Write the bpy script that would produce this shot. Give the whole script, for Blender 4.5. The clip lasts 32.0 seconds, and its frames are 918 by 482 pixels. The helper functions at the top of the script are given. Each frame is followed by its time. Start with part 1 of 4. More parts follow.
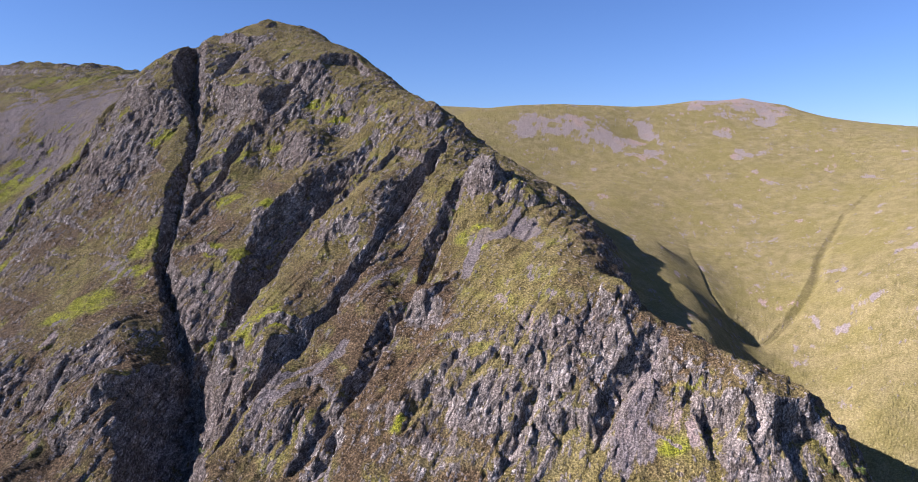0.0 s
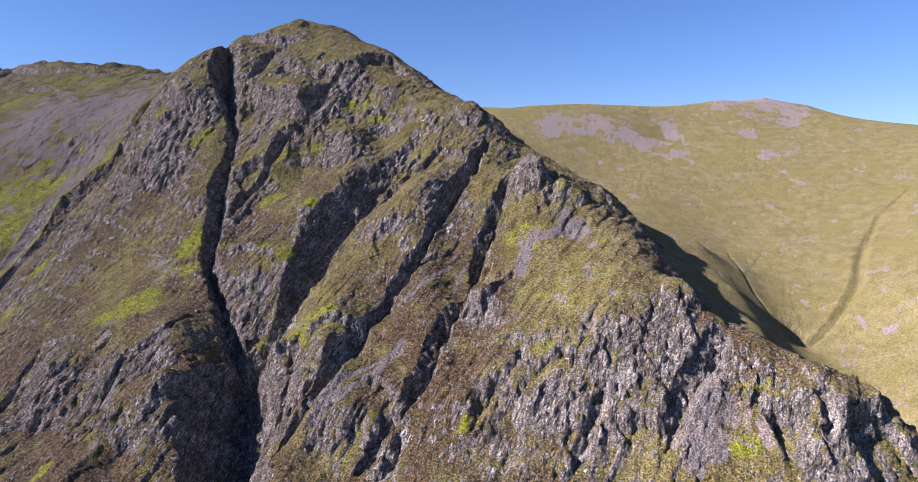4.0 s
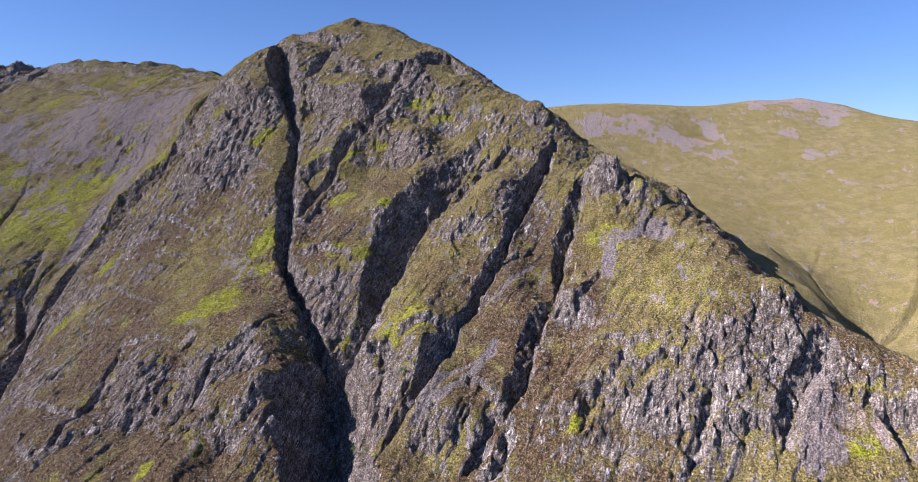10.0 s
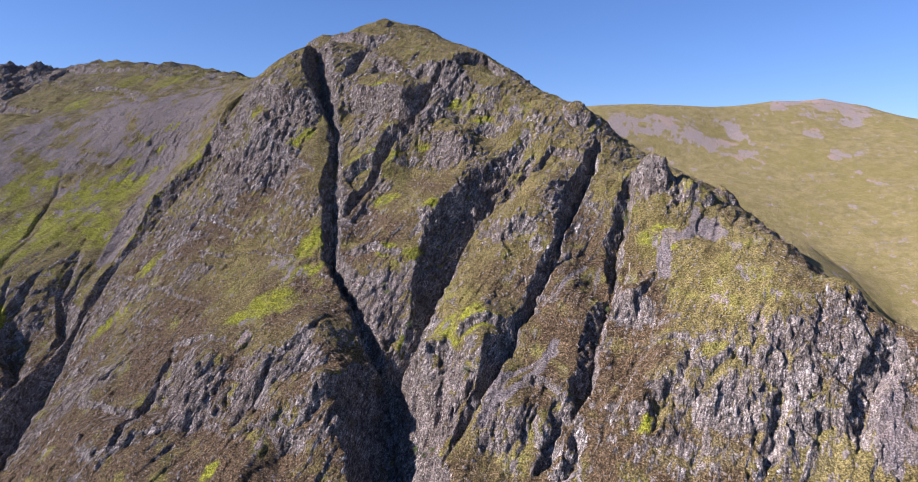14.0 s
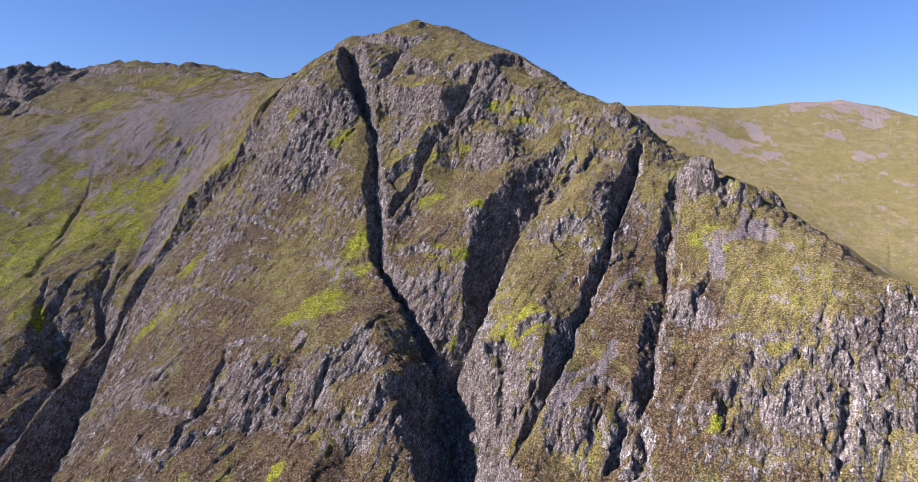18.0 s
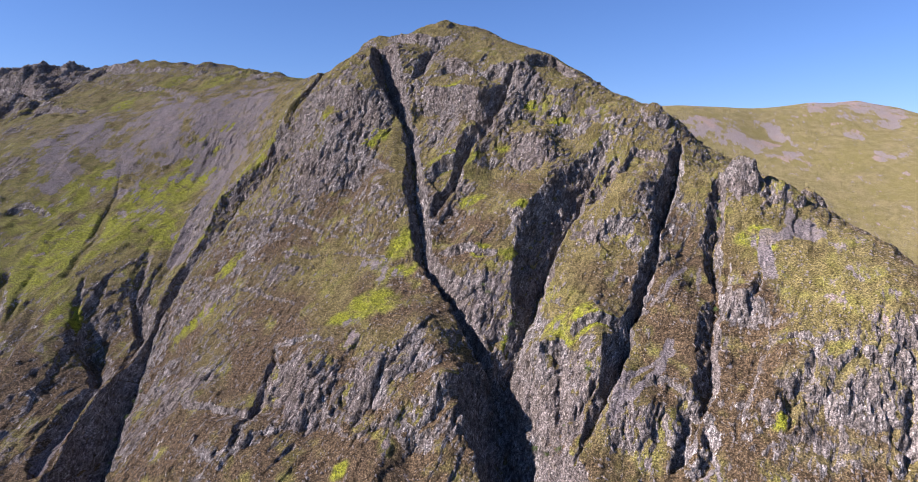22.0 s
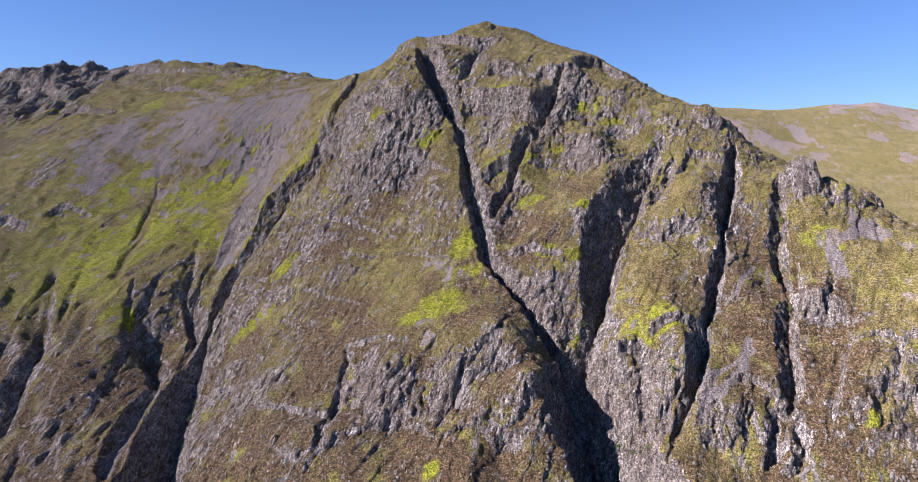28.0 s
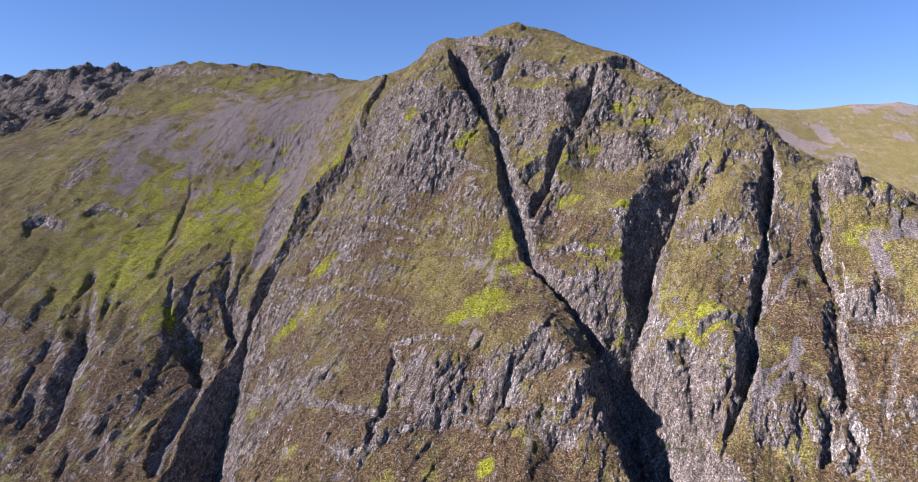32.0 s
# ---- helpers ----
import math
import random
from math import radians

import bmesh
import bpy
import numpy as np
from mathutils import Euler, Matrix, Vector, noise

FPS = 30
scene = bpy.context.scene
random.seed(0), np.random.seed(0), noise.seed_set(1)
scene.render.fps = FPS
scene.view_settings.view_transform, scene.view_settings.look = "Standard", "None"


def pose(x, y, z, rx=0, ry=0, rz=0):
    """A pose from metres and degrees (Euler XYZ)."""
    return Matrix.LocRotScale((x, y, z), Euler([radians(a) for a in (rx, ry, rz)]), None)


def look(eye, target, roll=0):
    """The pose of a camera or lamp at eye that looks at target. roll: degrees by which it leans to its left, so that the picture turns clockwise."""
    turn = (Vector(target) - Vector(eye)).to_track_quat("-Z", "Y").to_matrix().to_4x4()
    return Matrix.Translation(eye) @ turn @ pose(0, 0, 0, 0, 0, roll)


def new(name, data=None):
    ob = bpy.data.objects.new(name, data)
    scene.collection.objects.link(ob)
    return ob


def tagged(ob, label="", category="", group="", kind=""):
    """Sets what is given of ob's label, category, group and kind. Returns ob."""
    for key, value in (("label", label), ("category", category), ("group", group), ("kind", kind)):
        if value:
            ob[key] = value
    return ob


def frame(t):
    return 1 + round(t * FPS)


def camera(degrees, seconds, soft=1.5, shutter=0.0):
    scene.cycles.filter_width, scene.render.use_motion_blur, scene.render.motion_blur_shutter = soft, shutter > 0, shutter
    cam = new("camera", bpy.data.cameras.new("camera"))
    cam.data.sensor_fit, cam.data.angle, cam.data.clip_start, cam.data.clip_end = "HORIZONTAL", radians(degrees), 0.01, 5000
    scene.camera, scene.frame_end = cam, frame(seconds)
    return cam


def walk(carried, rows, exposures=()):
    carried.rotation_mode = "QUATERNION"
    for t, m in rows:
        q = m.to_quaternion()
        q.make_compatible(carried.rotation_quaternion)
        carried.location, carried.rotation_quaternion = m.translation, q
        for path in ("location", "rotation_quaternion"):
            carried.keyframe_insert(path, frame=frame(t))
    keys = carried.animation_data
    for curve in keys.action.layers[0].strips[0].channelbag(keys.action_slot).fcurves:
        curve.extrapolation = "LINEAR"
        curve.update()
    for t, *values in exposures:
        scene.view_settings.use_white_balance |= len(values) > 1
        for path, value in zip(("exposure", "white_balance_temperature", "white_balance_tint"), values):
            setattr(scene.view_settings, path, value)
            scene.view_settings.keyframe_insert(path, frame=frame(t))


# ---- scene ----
cam = camera(72.4, 32.0, 0.5)
METRES, EYE, TILT, LEAN, TURN = 300.0, 400.0, -7.0, 0.0, 0.0
ROWS = [
    (0.0, 0.0, 0.0, 0.0, -0.0, 0.0, 0.0),
    (0.5, -0.0138, -0.0002, 0.0001, -0.01, -0.0, 0.0),
    (1.0, -0.0283, -0.0001, 0.0005, -0.01, -0.03, 0.0),
    (1.5, -0.0426, 0.0001, 0.0006, 0.02, -0.05, -0.0),
    (2.0, -0.0573, -0.0, 0.0003, 0.02, -0.02, -0.01),
    (2.5, -0.0718, 0.0001, 0.0001, 0.04, -0.03, -0.03),
    (3.0, -0.0874, -0.0, 0.0, 0.04, -0.03, -0.04),
    (3.5, -0.103, -0.0002, -0.0001, 0.05, -0.02, -0.05),
    (5.5, -0.1657, 0.0009, 0.001, 0.13, -0.07, -0.08),
    (6.0, -0.1822, 0.0007, 0.0003, 0.13, -0.05, -0.08),
    (6.5, -0.1985, 0.0009, 0.0014, 0.15, -0.1, -0.08),
    (7.0, -0.2147, 0.001, 0.0014, 0.16, -0.12, -0.09),
    (7.5, -0.2306, 0.0011, 0.0008, 0.17, -0.07, -0.12),
    (8.0, -0.2465, 0.0011, 0.0009, 0.18, -0.08, -0.14),
    (8.5, -0.2628, 0.0012, 0.0008, 0.16, -0.09, -0.12),
    (9.0, -0.2791, 0.0013, 0.0008, 0.17, -0.09, -0.13),
    (9.5, -0.2947, 0.0013, 0.001, 0.18, -0.09, -0.14),
    (10.0, -0.3113, 0.0012, 0.0013, 0.17, -0.11, -0.15),
    (10.5, -0.3273, 0.0012, 0.0009, 0.17, -0.1, -0.14),
    (11.0, -0.3436, 0.001, 0.0015, 0.13, -0.1, -0.14),
    (11.5, -0.3598, 0.0007, 0.0009, 0.12, -0.05, -0.15),
    (12.0, -0.3765, 0.0003, 0.0002, 0.1, -0.03, -0.18),
    (12.5, -0.3926, 0.0003, 0.0004, 0.08, -0.04, -0.16),
    (13.0, -0.4093, 0.0002, 0.0005, 0.05, -0.05, -0.16),
    (13.5, -0.4264, -0.0003, 0.0006, 0.02, -0.05, -0.16),
    (14.0, -0.4417, -0.0005, 0.0001, 0.03, -0.05, -0.15),
    (14.5, -0.4587, -0.0013, -0.0003, -0.01, -0.02, -0.15),
    (16.5, -0.5245, -0.0035, 0.0007, -0.15, -0.04, -0.14),
    (17.0, -0.5415, -0.0043, 0.001, -0.18, -0.04, -0.13),
    (17.5, -0.5575, -0.0053, 0.0008, -0.2, -0.03, -0.14),
    (18.0, -0.5741, -0.0061, 0.001, -0.26, -0.02, -0.15),
    (18.5, -0.5908, -0.0066, 0.0016, -0.3, -0.06, -0.13),
    (19.0, -0.6066, -0.0074, 0.0008, -0.33, -0.03, -0.15),
    (19.5, -0.6227, -0.0079, 0.001, -0.38, -0.03, -0.14),
    (20.0, -0.6391, -0.0086, 0.0008, -0.43, -0.02, -0.14),
    (20.5, -0.6555, -0.0087, 0.0011, -0.47, -0.04, -0.12),
    (21.0, -0.672, -0.0093, 0.0006, -0.55, -0.04, -0.13),
    (21.5, -0.6884, -0.0097, 0.0009, -0.62, -0.04, -0.11),
    (22.0, -0.7051, -0.0103, 0.0005, -0.7, -0.02, -0.13),
    (22.5, -0.7211, -0.0106, 0.0005, -0.74, -0.03, -0.13),
    (23.0, -0.7376, -0.0112, -0.0005, -0.82, -0.0, -0.12),
    (23.5, -0.754, -0.0115, -0.0004, -0.88, -0.0, -0.1),
    (24.0, -0.7706, -0.0117, 0.0004, -0.96, -0.03, -0.09),
    (24.5, -0.7866, -0.0121, -0.0001, -1.04, -0.02, -0.09),
    (25.0, -0.803, -0.0123, -0.0008, -1.12, 0.01, -0.08),
    (25.5, -0.8196, -0.0125, -0.0011, -1.22, 0.01, -0.08),
    (27.5, -0.8842, -0.0128, -0.0015, -1.51, 0.03, -0.05),
    (28.0, -0.9007, -0.0129, -0.0018, -1.61, 0.07, -0.06),
    (28.5, -0.9165, -0.0129, -0.0016, -1.68, 0.06, -0.06),
    (29.0, -0.9331, -0.0129, -0.0022, -1.77, 0.07, -0.06),
    (29.5, -0.9491, -0.0129, -0.0025, -1.86, 0.07, -0.05),
    (30.0, -0.9639, -0.0131, -0.0024, -1.97, 0.08, -0.05),
    (30.5, -0.9747, -0.0137, -0.0025, -1.93, 0.07, -0.05),
    (31.0, -0.9845, -0.0155, -0.0033, -1.79, 0.11, -0.06),
    (31.5, -0.9909, -0.0187, -0.0028, -1.49, 0.08, -0.05),
    (32.0, -0.9968, -0.0234, -0.0032, -1.09, 0.09, -0.06),
]
walk(cam, [(t, pose(0, 0, EYE, TILT, LEAN, TURN) @ pose(METRES * x, METRES * y, METRES * z, 90 + pitch, roll, yaw)) for t, x, y, z, yaw, pitch, roll in ROWS],
     exposures=[(0.0, 1.4, 5330, 27), (32.0, 1.4, 5330, 27)])

# ---- sky, sun, exposure ----
SUN_TURN, SUN_HEIGHT = 105.0, 33.5  # degrees to the left of the first view, and above the horizon
sun_way = Vector((-math.sin(radians(SUN_TURN)) * math.cos(radians(SUN_HEIGHT)), math.cos(radians(SUN_TURN)) * math.cos(radians(SUN_HEIGHT)), math.sin(radians(SUN_HEIGHT))))
world = bpy.data.worlds.new("sky")
scene.world = world
world.use_nodes = True
sky_nodes = world.node_tree.nodes
sky = sky_nodes.new("ShaderNodeTexSky")
sky.sky_type, sky.sun_disc = "NISHITA", False
sky.sun_elevation, sky.sun_rotation = radians(SUN_HEIGHT), radians(-SUN_TURN)
sky.altitude, sky.air_density, sky.dust_density, sky.ozone_density = 600.0, 1.0, 0.2, 5.5
world.node_tree.links.new(sky.outputs[0], sky_nodes["Background"].inputs[0])
sky_nodes["Background"].inputs[1].default_value = 0.043
sun = new("sun", bpy.data.lights.new("sun", "SUN"))
sun.data.energy, sun.data.angle, sun.data.color = 5.0, radians(0.53), (1.0, 0.84, 0.62)
sun.matrix_world = look((0, 0, 900), tuple(Vector((0, 0, 900)) - sun_way))

# ---- materials ----
def node_set(name):
    m = bpy.data.materials.new(name)
    m.use_nodes = True
    nt = m.node_tree
    return m, nt, nt.nodes["Principled BSDF"]


def put(nt, kind, **inputs):
    n = nt.nodes.new(kind)
    for k, v in inputs.items():
        k = k.replace("_", " ")
        if hasattr(v, "is_output"):
            nt.links.new(v, n.inputs[k])
        else:
            n.inputs[k].default_value = v
    return n


def calc(nt, op, a, b=0.0, c=0.0):
    n = nt.nodes.new("ShaderNodeMath")
    n.operation = op
    for i, v in enumerate((a, b, c)):
        if hasattr(v, "is_output"):
            nt.links.new(v, n.inputs[i])
        else:
            n.inputs[i].default_value = v
    return n.outputs[0]


def blend(nt, f, a, b):
    n = nt.nodes.new("ShaderNodeMix")
    n.data_type = "RGBA"
    for i, v in ((0, f), (6, a), (7, b)):
        if hasattr(v, "is_output"):
            nt.links.new(v, n.inputs[i])
        else:
            n.inputs[i].default_value = (*v, 1) if isinstance(v, tuple) else v
    return n.outputs[2]


def span(nt, v, lo, hi, a=0.0, b=1.0):
    n = nt.nodes.new("ShaderNodeMapRange")
    n.interpolation_type = "SMOOTHSTEP"
    nt.links.new(v, n.inputs[0])
    for i, k in ((1, lo), (2, hi), (3, a), (4, b)):
        n.inputs[i].default_value = k
    return n.outputs[0]


def grain(nt, where, scale, detail=4.0, rough=0.6, warp=0.0):
    return put(nt, "ShaderNodeTexNoise", Vector=where, Scale=scale, Detail=detail, Roughness=rough, Distortion=warp).outputs[0]


def along(nt, where, way, squeeze):
    """Places drawn out along one way: the dip of the rock and the fall of the slope."""
    turn = nt.nodes.new("ShaderNodeMapping")
    nt.links.new(where, turn.inputs[0])
    turn.inputs["Rotation"].default_value = Vector(way).rotation_difference(Vector((0, 0, 1))).to_euler()
    press = nt.nodes.new("ShaderNodeMapping")
    nt.links.new(turn.outputs[0], press.inputs[0])
    press.inputs["Scale"].default_value = (1.0, 1.0, squeeze)
    return press.outputs[0]


def ground_material():
    m, nt, bsdf = node_set("mountainside")
    pos = put(nt, "ShaderNodeNewGeometry").outputs["Position"]
    rib = along(nt, pos, (-0.42, -0.62, -0.66), 0.40)
    fall = along(nt, pos, (-0.30, -0.74, -0.60), 0.10)
    cover = nt.nodes.new("ShaderNodeAttribute")
    cover.attribute_name = "cover"
    split = nt.nodes.new("ShaderNodeSeparateColor")
    nt.links.new(cover.outputs["Color"], split.inputs[0])
    rock_m, lush_m, brown_m, scree_m = split.outputs[0], split.outputs[1], split.outputs[2], cover.outputs["Alpha"]
    pale = nt.nodes.new("ShaderNodeAttribute")
    pale.attribute_name = "pale"
    pale_m = pale.outputs["Fac"]
    big, mid, fine, speck = grain(nt, pos, 0.018, 3), grain(nt, pos, 0.09, 6, 0.62), grain(nt, pos, 0.42, 5, 0.68), grain(nt, pos, 1.1, 3, 0.7)
    streak, streak2 = grain(nt, rib, 0.17, 7, 0.70, 0.2), grain(nt, rib, 0.62, 5, 0.72, 0.15)
    mosaic, tuft = grain(nt, rib, 0.23, 9, 0.78, 0.2), grain(nt, pos, 0.85, 3, 0.7, 0.3)
    trail = grain(nt, fall, 0.14, 6, 0.7, 0.2)
    crack = put(nt, "ShaderNodeTexVoronoi", Vector=rib, Scale=0.11, Randomness=1.0)
    crack.feature = "DISTANCE_TO_EDGE"
    crack2 = put(nt, "ShaderNodeTexVoronoi", Vector=rib, Scale=0.30, Randomness=1.0)
    crack2.feature = "DISTANCE_TO_EDGE"
    cell = put(nt, "ShaderNodeTexVoronoi", Vector=rib, Scale=0.22, Randomness=1.0)
    away = nt.nodes.new("ShaderNodeVectorMath")
    away.operation = "SUBTRACT"
    nt.links.new(rib, away.inputs[0])
    nt.links.new(cell.outputs["Position"], away.inputs[1])
    lean = nt.nodes.new("ShaderNodeVectorMath")
    lean.operation = "SUBTRACT"
    nt.links.new(cell.outputs["Color"], lean.inputs[0])
    lean.inputs[1].default_value = (0.5, 0.5, 0.5)
    facet = nt.nodes.new("ShaderNodeVectorMath")
    facet.operation = "DOT_PRODUCT"
    nt.links.new(away.outputs[0], facet.inputs[0])
    nt.links.new(lean.outputs[0], facet.inputs[1])
    facet = facet.outputs["Value"]
    tone = put(nt, "ShaderNodeSeparateColor", Color=cell.outputs["Color"]).outputs[0]
    # rock: grey with a faint violet cast, pale weathered faces, dark joints and shaded streak hollows
    rock = blend(nt, span(nt, streak, 0.36, 0.64), (0.130, 0.118, 0.112), (0.40, 0.368, 0.345))
    rock = blend(nt, span(nt, streak2, 0.50, 0.62, 0.0, 0.85), rock, (0.70, 0.66, 0.62))
    rock = blend(nt, span(nt, big, 0.42, 0.62, 0.0, 0.45), rock, (0.22, 0.172, 0.15))
    rock = blend(nt, span(nt, mid, 0.50, 0.60, 0.0, 0.45), rock, (0.115, 0.092, 0.055))
    rock = blend(nt, calc(nt, "MULTIPLY", pale_m, span(nt, streak2, 0.35, 0.6, 0.1, 0.8)), rock, (0.47, 0.42, 0.38))
    # low parts of the fine bump streaks blackened: small shadows put into the colour
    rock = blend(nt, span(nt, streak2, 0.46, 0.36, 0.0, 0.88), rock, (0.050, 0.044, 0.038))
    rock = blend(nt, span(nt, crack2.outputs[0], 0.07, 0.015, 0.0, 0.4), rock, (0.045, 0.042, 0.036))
    rock = blend(nt, calc(nt, "MULTIPLY", tone, 0.5), rock, (0.10, 0.084, 0.072))
    # grass, dry grass and heather
    grass = blend(nt, span(nt, mid, 0.38, 0.62), (0.142, 0.120, 0.036), (0.240, 0.203, 0.076))
    grass = blend(nt, span(nt, fine, 0.50, 0.66, 0.0, 0.6), grass, (0.060, 0.048, 0.014))
    grass = blend(nt, span(nt, tuft, 0.54, 0.68, 0.0, 0.75), grass, (0.27, 0.222, 0.115))
    grass = blend(nt, span(nt, tuft, 0.45, 0.34, 0.0, 0.45), grass, (0.048, 0.040, 0.012))
    heath = blend(nt, span(nt, fine, 0.38, 0.62), (0.066, 0.046, 0.022), (0.170, 0.120, 0.066))
    heath = blend(nt, span(nt, tuft, 0.55, 0.70, 0.0, 0.7), heath, (0.29, 0.22, 0.145))
    heath = blend(nt, span(nt, tuft, 0.45, 0.34, 0.0, 0.5), heath, (0.030, 0.022, 0.010))
    grass = blend(nt, brown_m, grass, heath)
    lush = blend(nt, span(nt, fine, 0.38, 0.62), (0.175, 0.195, 0.010), (0.325, 0.345, 0.025))
    lush = blend(nt, span(nt, tuft, 0.45, 0.34, 0.0, 0.5), lush, (0.075, 0.075, 0.006))
    grass = blend(nt, lush_m, grass, lush)
    hill = blend(nt, span(nt, mid, 0.35, 0.65), (0.222, 0.194, 0.078), (0.312, 0.268, 0.124))
    hill = blend(nt, span(nt, big, 0.45, 0.62, 0.0, 0.5), hill, (0.250, 0.225, 0.068))
    hill = blend(nt, span(nt, fine, 0.48, 0.7, 0.0, 0.6), hill, (0.14, 0.125, 0.036))
    hill = blend(nt, span(nt, tuft, 0.56, 0.7, 0.0, 0.4), hill, (0.38, 0.33, 0.19))
    grass = blend(nt, pale_m, grass, hill)
    scree = blend(nt, span(nt, streak2, 0.35, 0.65), (0.150, 0.133, 0.130), (0.27, 0.240, 0.235))
    scree = blend(nt, span(nt, mid, 0.5, 0.66, 0.0, 0.5), scree, (0.20, 0.165, 0.095))
    scree = blend(nt, calc(nt, "MULTIPLY", pale_m, 0.6), scree, (0.37, 0.322, 0.305))
    scree = blend(nt, calc(nt, "MULTIPLY", pale_m, span(nt, big, 0.50, 0.66, 0.0, 0.7)), scree, (0.40, 0.29, 0.24))
    upright = put(nt, "ShaderNodeSeparateXYZ", Vector=put(nt, "ShaderNodeNewGeometry").outputs["Normal"]).outputs["Z"]
    ledge = span(nt, upright, 0.35, 0.85, 0.32, -0.32)
    ragged = calc(nt, "ADD", calc(nt, "ADD", rock_m, calc(nt, "MULTIPLY", ledge, calc(nt, "SUBTRACT", 1.0, pale_m))), calc(nt, "MULTIPLY_ADD", mosaic, 3.1, -1.46))
    seam = calc(nt, "MULTIPLY", span(nt, crack.outputs[0], 0.16, 0.0), calc(nt, "MULTIPLY_ADD", pale_m, 0.5, 0.22))
    rock_f = span(nt, calc(nt, "SUBTRACT", ragged, seam), 0.44, 0.52)
    scree_f = span(nt, calc(nt, "ADD", scree_m, calc(nt, "MULTIPLY_ADD", calc(nt, "ADD", trail, calc(nt, "MULTIPLY", mosaic, 0.9)), 2.8, -2.75)), 0.30, 0.62)
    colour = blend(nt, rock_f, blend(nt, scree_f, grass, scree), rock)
    # bents, lichen and chips: the finest grain of all covers
    pepper = calc(nt, "MULTIPLY", span(nt, speck, 0.36, 0.64, 0.38, 1.30), span(nt, tuft, 0.36, 0.64, 0.70, 1.30))
    far_f = span(nt, pale_m, 0.6, 0.95, 0.0, 0.6)
    pepper = calc(nt, "ADD", calc(nt, "MULTIPLY", pepper, calc(nt, "SUBTRACT", 1.0, far_f)), calc(nt, "MULTIPLY", far_f, 0.82))
    shade = nt.nodes.new("ShaderNodeVectorMath")
    shade.operation = "SCALE"
    nt.links.new(colour, shade.inputs[0])
    nt.links.new(pepper, shade.inputs["Scale"])
    colour = shade.outputs[0]
    nt.links.new(colour, bsdf.inputs["Base Color"])
    bsdf.inputs["Roughness"].default_value = 0.9
    bsdf.inputs["Specular IOR Level"].default_value = 0.2
    bsdf.inputs["Diffuse Roughness"].default_value = 1.0
    # relief below the mesh's own grain
    block = calc(nt, "ADD", calc(nt, "MULTIPLY", span(nt, crack.outputs[0], 0.0, 0.30), 1.1), calc(nt, "MULTIPLY", span(nt, crack2.outputs[0], 0.0, 0.25), 0.55))
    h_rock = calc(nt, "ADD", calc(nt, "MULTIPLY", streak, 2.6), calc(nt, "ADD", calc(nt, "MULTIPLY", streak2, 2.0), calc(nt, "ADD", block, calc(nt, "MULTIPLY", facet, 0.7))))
    h_veg = calc(nt, "ADD", calc(nt, "MULTIPLY", fine, 1.0), calc(nt, "ADD", calc(nt, "MULTIPLY", tuft, 1.1), calc(nt, "MULTIPLY", speck, 0.5)))
    h = calc(nt, "ADD", calc(nt, "MULTIPLY", h_rock, calc(nt, "MULTIPLY_ADD", rock_f, 0.8, 0.2)), calc(nt, "MULTIPLY", h_veg, calc(nt, "SUBTRACT", 1.0, rock_f)))
    bump = put(nt, "ShaderNodeBump", Strength=1.0, Distance=2.1, Height=h)
    nt.links.new(bump.outputs[0], bsdf.inputs["Normal"])
    return m


def stone_material(name, dark, light, seam):
    m, nt, bsdf = node_set(name)
    pos = put(nt, "ShaderNodeNewGeometry").outputs["Position"]
    island = put(nt, "ShaderNodeNewGeometry").outputs["Random Per Island"]
    own = nt.nodes.new("ShaderNodeObjectInfo").outputs["Random"]
    n1, n2 = grain(nt, pos, 0.5, 6, 0.65, 0.5), grain(nt, pos, 2.2, 4, 0.6)
    c = blend(nt, span(nt, n1, 0.32, 0.66), dark, light)
    c = blend(nt, span(nt, n2, 0.56, 0.7, 0.0, 0.6), c, seam)
    tone = span(nt, calc(nt, "ADD", calc(nt, "MULTIPLY", island, 0.5), calc(nt, "MULTIPLY", own, 0.5)), 0.0, 1.0, 0.0, 0.55)
    c = blend(nt, tone, c, dark)
    nt.links.new(c, bsdf.inputs["Base Color"])
    bsdf.inputs["Roughness"].default_value = 0.92
    bsdf.inputs["Specular IOR Level"].default_value = 0.2
    bsdf.inputs["Diffuse Roughness"].default_value = 1.0
    b = put(nt, "ShaderNodeBump", Strength=0.9, Distance=0.5, Height=calc(nt, "ADD", n1, calc(nt, "MULTIPLY", n2, 0.4)))
    nt.links.new(b.outputs[0], bsdf.inputs["Normal"])
    return m


MOUNTAINSIDE = ground_material()
CRAG_STONE = stone_material("crag_stone", (0.10, 0.085, 0.075), (0.31, 0.28, 0.26), (0.042, 0.036, 0.028))


def leaf_material():
    m, nt, bsdf = node_set("rowan_leaf")
    own = nt.nodes.new("ShaderNodeObjectInfo").outputs["Random"]
    pos = put(nt, "ShaderNodeNewGeometry").outputs["Position"]
    c = blend(nt, span(nt, grain(nt, pos, 1.4, 3), 0.35, 0.65), (0.030, 0.060, 0.012), (0.10, 0.155, 0.022))
    nt.links.new(blend(nt, calc(nt, "MULTIPLY", own, 0.4), c, (0.14, 0.15, 0.02)), bsdf.inputs["Base Color"])
    bsdf.inputs["Roughness"].default_value = 0.7
    return m


